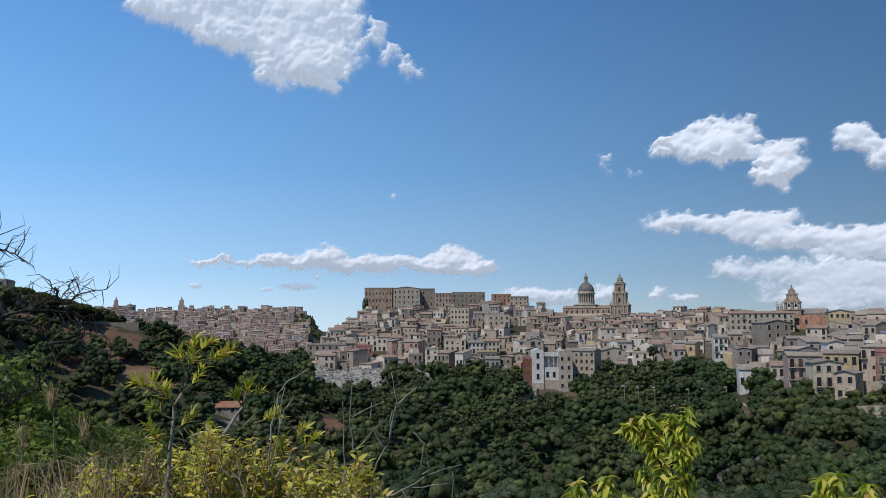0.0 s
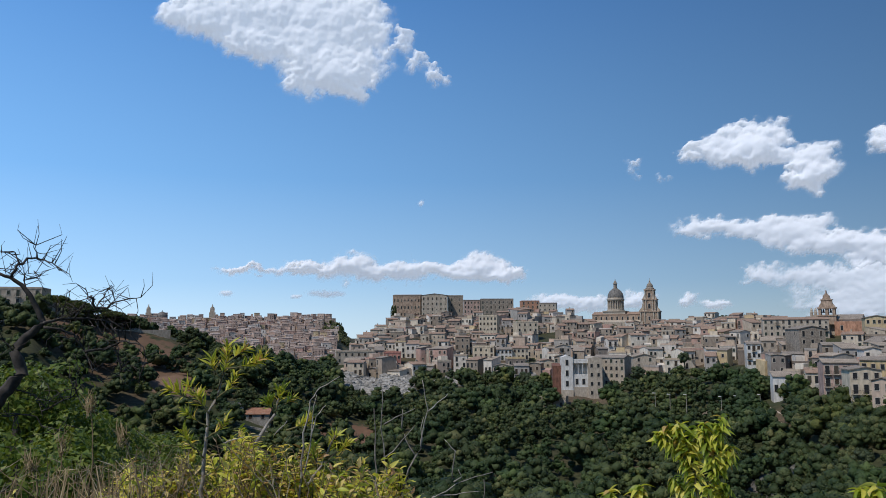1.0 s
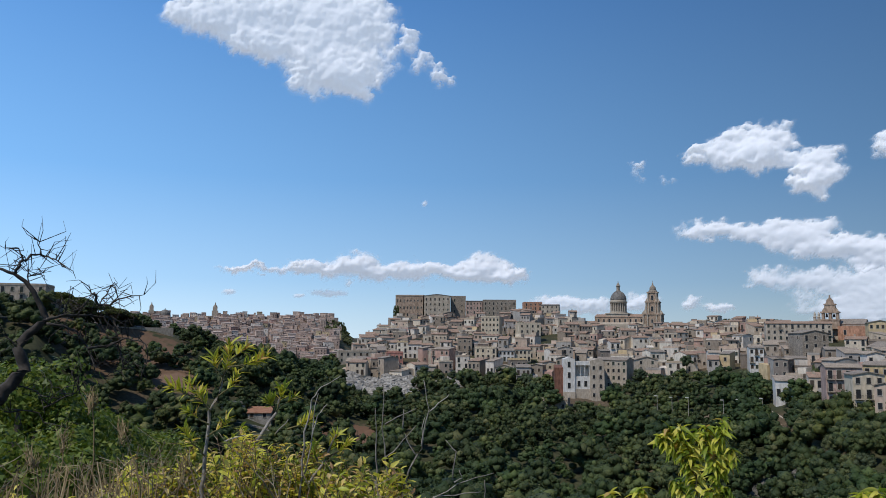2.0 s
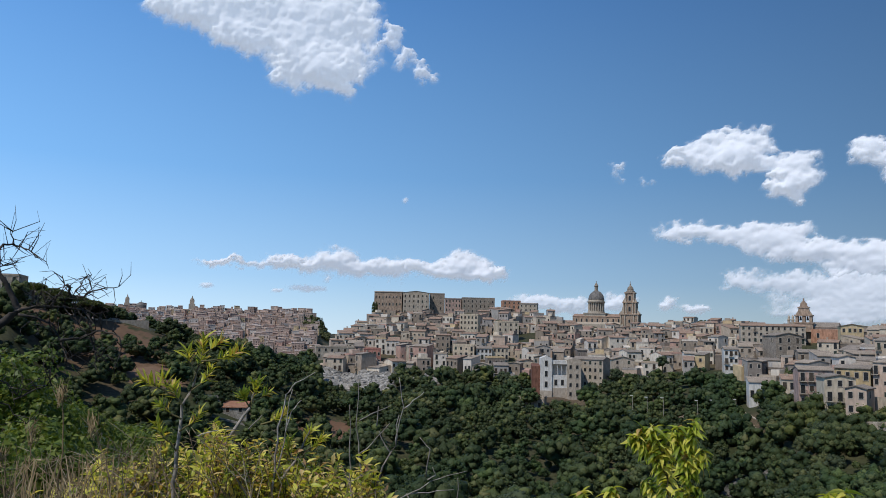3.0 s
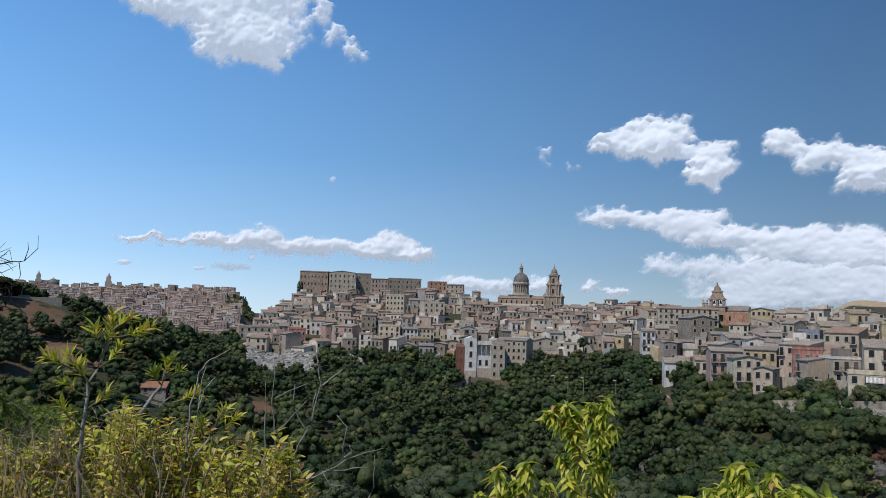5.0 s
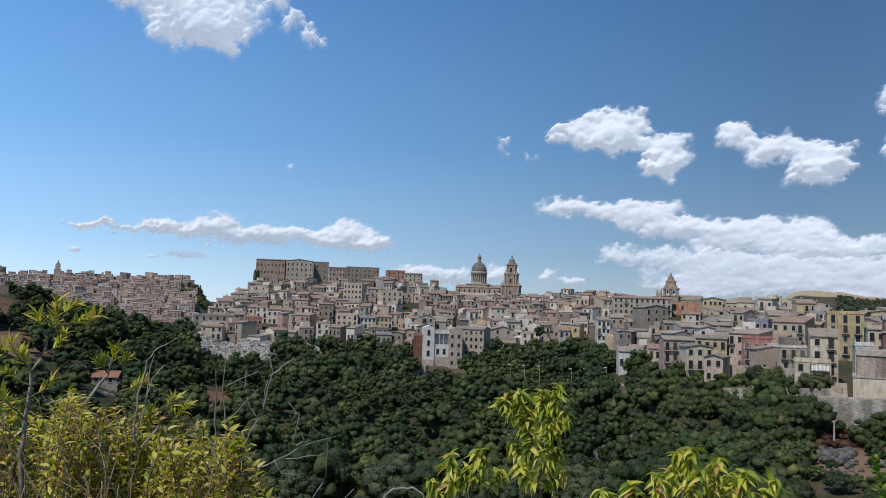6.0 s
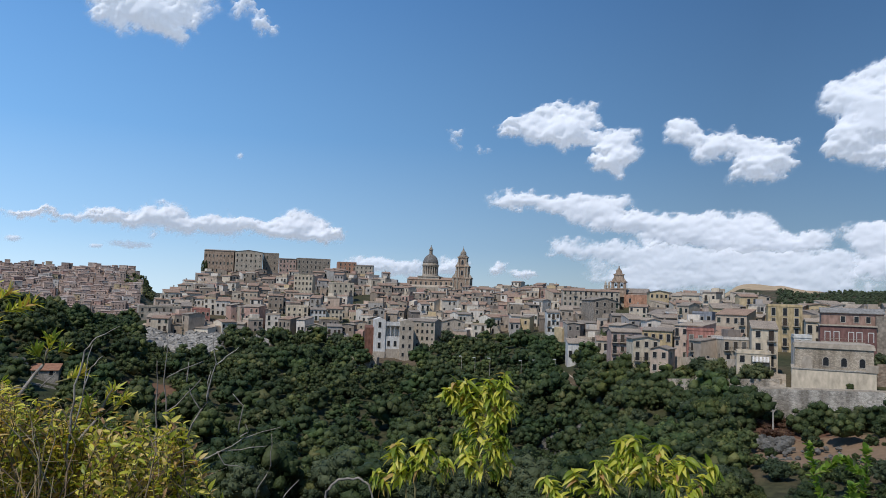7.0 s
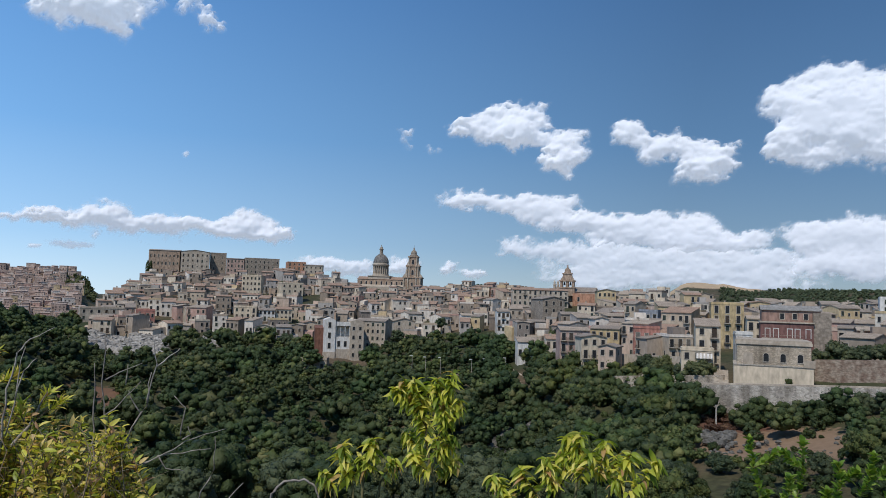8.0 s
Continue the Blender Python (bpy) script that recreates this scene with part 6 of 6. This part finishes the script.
sapling(3.25, 10.6, [[None, (10.4, -13.5), (9.8, -11.6), (9.6, -10.7)], [None, (11.2, -13), (11.7, -11.2), (11.8, -10.3)], [None, (12.4, -13.2), (13.1, -12.0), (13.3, -11.6)], [None, (9.2, -13.8), (8.6, -13.0), (8.3, -12.7)],
                     [(10.4, -13.0), (10.9, -12.0), (11.0, -11.5)]], [32, 32, 24, 24, 16], 4, "low sapling with drooping yellow-green leaves")
sapling(3.3, 26.2, [[None, (25.4, -12.6), (25.6, -10.6), (25.7, -9.5)], [None, (26.4, -12.4), (26.5, -10.6), (26.55, -9.3)], [None, (27.6, -12.5), (28.1, -11.0), (28.3, -9.7)], [None, (28.6, -13), (29.6, -11.6), (30.1, -10.4)],
                    [None, (29.6, -13.4), (31.0, -12.0), (31.9, -10.7)], [None, (25.0, -13.5), (24.4, -12.2), (24.2, -11.1)], [None, (24.0, -14), (22.8, -12.8), (22.3, -11.9)], [None, (22.6, -14.2), (21.0, -13.4), (20.4, -12.5)],
                    [(26.4, -12.4), (27.2, -11.3), (27.3, -10.6)], [(25.4, -12.6), (24.9, -11.6), (24.9, -10.8)], [(28.1, -12.0), (29.0, -11.3), (29.1, -10.6)]],
        [34, 34, 32, 36, 32, 32, 30, 30, 18, 18, 18], 5, "spreading sapling with yellowing drooping leaves and bare tips")
# fresh green bush
sapling(3.7, 41.0, [[None, (38.6, -13), (37.9, -10.6), (37.6, -8.7)], [None, (40.3, -13), (40.8, -10.4), (40.9, -8.6)], [None, (42.6, -12.6), (43.0, -11), (42.9, -9.8)], [None, (44, -12), (44.7, -10.4), (44.9, -9.0)],
                    [None, (39.6, -13.2), (40.0, -12), (40.2, -10.9)], [None, (38.2, -13.6), (38.6, -12.6), (38.8, -12.0)], [None, (42, -13), (42.2, -12.2), (42.3, -11.5)], [None, (45.5, -12), (46.2, -10.4), (46.6, -9.4)],
                    [(40.8, -10.4), (40.0, -9.8), (39.6, -9.4)], [(37.9, -10.6), (38.8, -10.0), (39.2, -9.6)], [(43, -11), (43.8, -10.4), (44.1, -10.2)], [(44.4, -11), (45.4, -10.2), (45.7, -9.8)]],
        [26, 26, 26, 26, 22, 20, 22, 24, 14, 14, 14, 14], 6, "fresh green bush with rounded leaflets on the verge", Vector((0, 0, 0.25)), ROUND, 0.005, 3.0, GLEAF_J)
# dry looping stem
loop = root("dry_stem", Matrix.Identity(4), "dry bent stem looping over the verge", "stem")
twig_part(loop, limb([aim(4.6, -15.5, 3.2), aim(4.8, -14.0, 3.2), aim(5.6, -13.2, 3.2), aim(7.0, -13.05, 3.2), aim(7.8, -13.5, 3.2), aim(8.2, -14.6, 3.2)], random.Random(2)), 0.006, 0.004, TWIG)


def tall_shrub():
    rr = random.Random(31)
    r = 3.5
    ob = root("shrub", Matrix.Identity(4), "leggy shrub with tufts of narrow yellow-green leaves", "shrub")
    foot = bearing(-18.6, r, ground_z(*bearing(-18.6, r).xy) - 0.1)
    mains = [[foot, aim(-19.3, -10.9, r), aim(-19.2, -8.3, r), aim(-18.9, -5.3, r), aim(-17.9, -2.2, r), aim(-17.75, -0.7, r)],
             [foot, aim(-16.2, -8.4, 3.45), aim(-14.4, -5.4, 3.45), aim(-14.0, -3.8, 3.45)],
             [bearing(-12.5, r, ground_z(*bearing(-12.5, r).xy) - 0.1), aim(-12.4, -11, r), aim(-10.9, -8.8, r), aim(-10.1, -7.0, r)]]
    for m in mains:
        twig_part(ob, limb(m, rr), 0.011, 0.003, TWIG, "stem", 6)
    shoots = [[(-18.4, -3.6), (-17.9, -2.0), (-17.75, -0.55)], [(-17.9, -2.2), (-16.4, -2.0), (-15.1, -1.4)], [(-18.9, -5.3), (-19.9, -4.2), (-20.5, -3.2)], [(-19.6, -4.6), (-20.9, -3.9), (-21.8, -3.5)],
              [(-18.6, -4.4), (-17.6, -3.6), (-17.2, -2.6)], [(-18.9, -5.3), (-19.5, -4.6), (-19.7, -3.9)], [(-18.2, -2.9), (-18.8, -2.2), (-18.9, -1.5)], [(-17.8, -1.8), (-17.0, -1.2), (-16.6, -0.8)],
              [(-14.4, -5.4), (-14.1, -4.4), (-14.0, -3.7)], [(-14.4, -5.4), (-14.8, -4.9), (-15.0, -4.5)], [(-14.2, -5.0), (-13.4, -4.6), (-13.2, -4.4)], [(-13.6, -6.6), (-12.6, -6.3), (-11.9, -6.0)],
              [(-10.9, -8.8), (-10.4, -7.8), (-10.0, -7.0)], [(-11.2, -9.2), (-11.6, -8.4), (-11.5, -7.7)], [(-10.7, -8.6), (-9.6, -8.0), (-9.2, -7.6)], [(-19.2, -8.3), (-20.2, -7.2), (-20.7, -6.4)], [(-19.1, -7.0), (-18.2, -6.4), (-17.7, -5.8)],
              [(-19.0, -6.2), (-20.0, -5.6), (-20.4, -5.2)]]
    per = [40, 38, 28, 26, 22, 22, 20, 20, 30, 22, 22, 24, 28, 22, 24, 22, 18, 18]
    for s, n in zip(shoots, per):
        rj = r + rr.uniform(-0.1, 0.1)
        line = limb([aim(a, e, rj) for a, e in s], rr)
        twig_part(ob, line, 0.004, 0.0015, GREENTWIG)
        for m in leaves_along(line, n, rr, Vector((0, 0, 0.35)), 0.75, 0.35):
            part("leaf", rr.choice(SPIKE), None, ob, at=m)


tall_shrub()


def thicket(az0, az1, tops, n, per, seed, r0, r1, label, leafset, jmat, keep):
    """Undergrowth: many shoots whose tips follow a wavering top line."""
    rr = random.Random(seed)
    ob = root("thicket", Matrix.Identity(4), label, "shrub")
    rest, made = [], 0
    stems = Geo()
    clumps = [(rr.uniform(az0, az1), rr.uniform(r0, r1), rr.gauss(-0.5, 0.9)) for k in range(max(6, int((az1 - az0) * 1.5)))]
    for k in range(n):
        ca, cr, lift = rr.choice(clumps)
        az, r = ca + rr.gauss(0, 0.55), cr + rr.gauss(0, 0.06)
        el = float(np.interp(az, [t[0] for t in tops], [t[1] for t in tops])) + min(lift, 0.8) - abs(rr.gauss(0, 1.8)) - abs(az - ca) * 0.8
        tip = aim(az, el, r)
        base = Vector((tip.x + rr.gauss(0, 0.08), tip.y + rr.gauss(0, 0.08), tip.z - rr.uniform(0.3, 0.5)))
        base.z = max(base.z, ground_z(base.x, base.y) - 0.05)
        line = limb([base, base.lerp(tip, 0.5) + Vector((rr.gauss(0, 0.03), rr.gauss(0, 0.03), 0)), tip], rr)
        stems.tube(line, [0.0035 - 0.002 * i / (len(line) - 1) for i in range(len(line))], 4)
        for m in leaves_along(line, per, rr, Vector((rr.gauss(0, 0.2), rr.gauss(0, 0.2), 0.1)), 0.9, 0.1):
            if made < keep:
                part("leaf", rr.choice(leafset), None, ob, at=m)
                made += 1
            else:
                rest.append(m)
    part("stem_tangle", stems, GREENTWIG, ob)["kind"] = "stuff"
    joined_leaves(rest, leafset[0], jmat, ob)


LOW = [leaf_mesh("leaf", 0.046, 0.017, 0.3, 0.35, BLEAF, 3), leaf_mesh("leaf", 0.038, 0.016, 0.45, 0.4, BLEAF, 3)]
thicket(-25, -2.5, [(-25, -9.0), (-22, -7.2), (-19.5, -5.6), (-17, -6.8), (-13.5, -7.6), (-9.1, -8.7), (-7.1, -8.6), (-4.3, -10.2), (-2, -12.2)], 470, 32, 41, 3.0, 4.0, "dense thicket of yellow-green and browning leaves", LOW, BLEAF_J, 290)
thicket(-33, -24, [(-33, -9.0), (-29, -9.0), (-26, -10.0), (-24, -10.0)], 150, 30, 42, 3.0, 4.0, "low tangle of browning leaves beside dry grass", LOW, BLEAF_J, 60)


def dry_tangle():
    """Thin dry stems lying criss-cross through the thicket."""
    rr = random.Random(52)
    g = Geo()
    for k in range(210):
        az, r = rr.uniform(-32.5, -5.0), rr.uniform(2.9, 3.8)
        el = float(np.interp(az, [-32, -24, -18, -8, -4], [-7.6, -7.4, -6.6, -9.2, -11.5])) - abs(rr.gauss(0, 1.6))
        tip = aim(az, el, r)
        base = Vector((tip.x + rr.gauss(0, 0.16), tip.y + rr.gauss(0, 0.1), tip.z - rr.uniform(0.2, 0.5)))
        base.z = max(base.z, ground_z(base.x, base.y) - 0.03)
        line = limb([base, base.lerp(tip, 0.55) + Vector((rr.gauss(0, 0.05), rr.gauss(0, 0.04), 0.02)), tip], rr, 0.03, 3)
        g.tube(line, [0.0026 - 0.0016 * i / (len(line) - 1) for i in range(len(line))], 4)
        for q in range(rr.randrange(4)):
            p0 = rr.choice(line[3:])
            g.tube([p0, p0 + Vector((rr.gauss(0, 0.05), rr.gauss(0, 0.03), rr.uniform(0.0, 0.08)))], [0.0014, 0.0006], 3)
    tagged(new("dry_tangle", g.mesh("dry_tangle", DRYSTEM)), "tangle of thin dry brown stems in the thicket", "stems", kind="stuff")


DRYSTEM = surface("dry_brown_stem", [(0.0, (0.30, 0.22, 0.13)), (0.4, (0.22, 0.15, 0.09)), (0.7, (0.40, 0.33, 0.22))], coarse=5, fine=30, bump=0.2, dist=0.001, island=True)
dry_tangle()


def dead_twigs():
    rr = random.Random(9)
    ob = root("dead_shrub", Matrix.Identity(4), "bare grey dead shrub with thin upright twigs", "shrub")
    runs = [[(-6.02, -14.6), (-5.56, -12.17), (-4.76, -9.53), (-3.88, -7.99), (-3.76, -6.61), (-3.4, -5.22), (-3.79, -3.12)], [(-3.88, -7.99), (-3.7, -5.82)], [(-3.39, -5.42), (-2.68, -4.81), (-1.92, -4.15)],
            [(-6.5, -14.6), (-6.9, -11.76), (-7.19, -9.5), (-7.26, -7.2), (-7.32, -5.16)], [(-6.0, -14.6), (-6.02, -12.53), (-6.45, -9.89), (-6.67, -6.62), (-6.78, -3.38)], [(-6.61, -6.32), (-5.73, -5.83), (-4.32, -5.19)],
            [(-5.56, -12.27), (-2.53, -11.19), (-0.61, -10.14), (1.37, -9.65)], [(-5.36, -12.33), (-2.92, -11.38), (-0.77, -11.02), (0.43, -10.96)], [(-1.5, -10.33), (-0.92, -10.04), (-1.15, -9.46)]]
    runs2 = [[(-6.7, -8.74), (-5.61, -7.98), (-4.35, -6.42)], [(-12.58, -13.5), (-12.53, -9.72), (-12.45, -6.77), (-11.88, -4.51), (-11.23, -3.64), (-9.83, -2.84)], [(-12.27, -9.73), (-11.76, -6.59), (-11.46, -4.12)],
             [(-11.88, -7.52), (-11.46, -5.65), (-10.79, -4.88)], [(-5.3, -6.62), (-5.23, -5.24)], [(-0.21, -14.4), (0.69, -12.28), (0.69, -10.14)], [(1.5, -15), (1.79, -14.19), (2.76, -13.24)], [(-1.61, -10.14), (-1.41, -8.18), (-2.15, -7.39)],
             [(-14.41, -6.92), (-13.69, -6.19), (-13.54, -5.92)], [(-17.9, -7.37), (-16.97, -7.04), (-15.17, -6.91)], [(-4.2, -8.6), (-4.9, -7.6), (-5.1, -7.0)], [(-3.0, -11.3), (-2.4, -12.2), (-1.2, -12.4)]]
    for s in runs + runs2:
        line = limb([aim(a, e, 3.3) for a, e in s], rr, 0.025, 3)
        twig_part(ob, line, 0.0055 if len(s) > 4 else 0.0032, 0.0014, TWIG)


dead_twigs()


def bare_tree():
    rr = random.Random(14)
    r = 7.0
    ob = root("bare_tree", Matrix.Identity(4), "leafless dark crooked tree with thorny twigs", "tree")
    trunk = [(-33.6, -12), (-32.36, -4.63), (-31.68, -3.7), (-30.64, -2.33), (-31.09, -0.9), (-30.63, -0.05), (-29.53, 0.96), (-29.97, 1.97), (-30.67, 3.12), (-31.6, 3.88), (-32.62, 4.2), (-35, 5.2)]
    line = limb([aim(a, e, r) for a, e in trunk], rr, 0.03, 3)
    n = len(line) - 1
    part("trunk", Geo().tube(line, [0.062 * (1 - k / n) ** 1.5 + 0.009 for k in range(n + 1)], 7), DARKTWIG, ob, smooth=True)
    big = [[(-31.54, 3.88), (-31.15, 4.84), (-30.14, 5.17), (-29.21, 4.92), (-28.76, 4.42)], [(-29.53, 0.96), (-27.71, 1.27), (-26.07, 1.21), (-25.04, -0.36), (-24.61, -2.31)], [(-29.52, 0.67), (-27.66, 0.24), (-26.92, -1.09)],
           [(-26.93, -0.94), (-25.71, -0.8), (-24.49, -0.21), (-23.19, -0.67), (-23.51, -3.37)], [(-26.83, 2.77), (-26.38, 1.88), (-25.16, 2.43), (-23.62, 2.76)]]
    thin = [[(-30.14, 5.17), (-30.25, 6.05)], [(-31.15, 4.84), (-31.44, 5.55), (-32.19, 5.53)], [(-30.67, 3.12), (-30.77, 3.7), (-29.95, 4.01)], [(-27.71, 1.27), (-26.96, 2.62), (-27.13, 3.36)], [(-26.39, 2.03), (-25.75, 3.24), (-25.56, 3.55)],
            [(-26.92, -1.09), (-26.48, -1.83), (-26.58, -2.71)], [(-25.04, -0.36), (-24.69, -2.01), (-24.8, -2.6)], [(-26.07, 1.21), (-24.53, 0.84)], [(-28.5, 1.26), (-28.41, 2.0), (-28.16, 2.3)], [(-31.09, -0.9), (-31.88, -0.19)],
            [(-31.15, -3.3), (-29.8, -3.77), (-28.99, -4.65)], [(-29.37, -4.77), (-28.11, -4.11), (-27.33, -3.85), (-27.51, -2.83)], [(-31.61, -4.94), (-30.12, -4.88), (-28.52, -6.29)]]
    for s in big + thin:
        line = limb([aim(a, e, r + rr.uniform(-0.2, 0.2) * (s in big)) for a, e in s], rr, 0.035, 4)
        br = twig_part(ob, line, 0.013 if s in big else 0.007, 0.003, DARKTWIG, "branch")
        for k in range(len(line) + (6 if s in big else 2)):
            q = rr.choice(line[1:])
            d = Vector((rr.gauss(0, 1), rr.gauss(0, 0.4), rr.gauss(0.35, 0.8))).normalized() * rr.uniform(0.06, 0.26)
            side = Vector((rr.gauss(0, 0.05), 0, rr.gauss(0, 0.05)))
            twig_part(br, [q, q + d * 0.5 + side, q + d], 0.004, 0.0015, DARKTWIG, "twig", 4)


bare_tree()


def dry_grass():
    rr = random.Random(17)
    ob = root("dry_grass", Matrix.Identity(4), "straw-coloured dry wild oats and grass", "grass", kind="stuff")
    g = Geo()
    for k in range(240):
        az = rr.gauss(-26.0, 2.0) if k % 3 else rr.uniform(-33, -13)
        r = rr.uniform(2.5, 3.4)
        el = (-8.2 if k % 3 else -10.8) - abs(rr.gauss(0, 2.4))
        tip = aim(az, el, r)
        base = Vector((tip.x + rr.gauss(0, 0.06), tip.y + rr.gauss(0, 0.05), max(tip.z - 0.6, ground_z(tip.x, tip.y) - 0.03)))
        mid = base.lerp(tip, 0.6) + Vector((rr.gauss(0, 0.025), rr.gauss(0, 0.02), 0.02))
        end = tip + Vector((rr.gauss(0, 0.05), rr.gauss(0, 0.04), -rr.uniform(0, 0.05)))
        g.tube([base, mid, tip, end], [0.0022, 0.002, 0.0014, 0.0008], 3)
    part("blades", g, STRAW, ob)
    for top, low in (((-26.65, -4.1), (-26.4, -10.5)), ((-24.6, -6.3), (-23.2, -11)), ((-28.2, -6.6), (-28.6, -11)), ((-20.6, -9.0), (-21.6, -12)), ((-30.0, -7.6), (-29.4, -11))):
        a, b = aim(*low, 2.8), aim(*top, 2.8)
        line = limb([a, a.lerp(b, 0.5) + Vector((0.012, 0, 0)), b], rr)
        st2 = twig_part(ob, line, 0.003, 0.0015, STRAW, "stalk")
        h = Geo()
        for k in range(34):
            q = b + Vector((rr.gauss(0, 0.008), rr.gauss(0, 0.008), -rr.uniform(0, 0.06)))
            h.tube([q, q + Vector((rr.gauss(0, 0.018), rr.gauss(0, 0.01), rr.uniform(0.02, 0.06)))], [0.0016, 0.0004], 3)
        part("seed_head", h, STRAW, st2)


dry_grass()


def leafy_bush(az, r, z, rad, tall, leaves, size, seed, mats, label):
    p = bearing(az, r)
    ob = root("bush", pose(p.x, p.y, z), label, "bush")
    part("limb_frame", trunk_geo(seed, tall, rad * 0.7), BARK, ob, at=Matrix.Diagonal((0.4, 0.4, 1, 1)))
    part("crown", crown_geo(seed, rad, tall, 34, leaves, size, 0), mats, ob)


for k, (az, r, el, rad, tall, mats) in enumerate(((-31.0, 11, -1.8, 1.5, 2.6, MIDLEAF), (-28.2, 12, -4.4, 1.1, 1.8, MIDLEAF), (-26.6, 13.5, -4.9, 1.0, 1.6, MIDLEAF), (-22.6, 15, -6.2, 1.2, 1.8, MIDLEAF), (-20.2, 17, -7.4, 1.0, 1.6, MIDLEAF),
                                                   (-30.5, 9, -6.0, 1.2, 1.6, MIDLEAF), (-17.5, 19, -8.6, 1.1, 1.6, MIDLEAF), (-24.6, 11, -7.8, 1.0, 1.4, MIDLEAF), (-33.5, 12, -0.5, 1.8, 3.0, MIDLEAF))):
    z_top = rise(el, r)
    leafy_bush(az, r, z_top - tall * 0.95, rad, tall, 9000, 0.042, 60 + k, mats, "leafy green bush on the slope below the road")
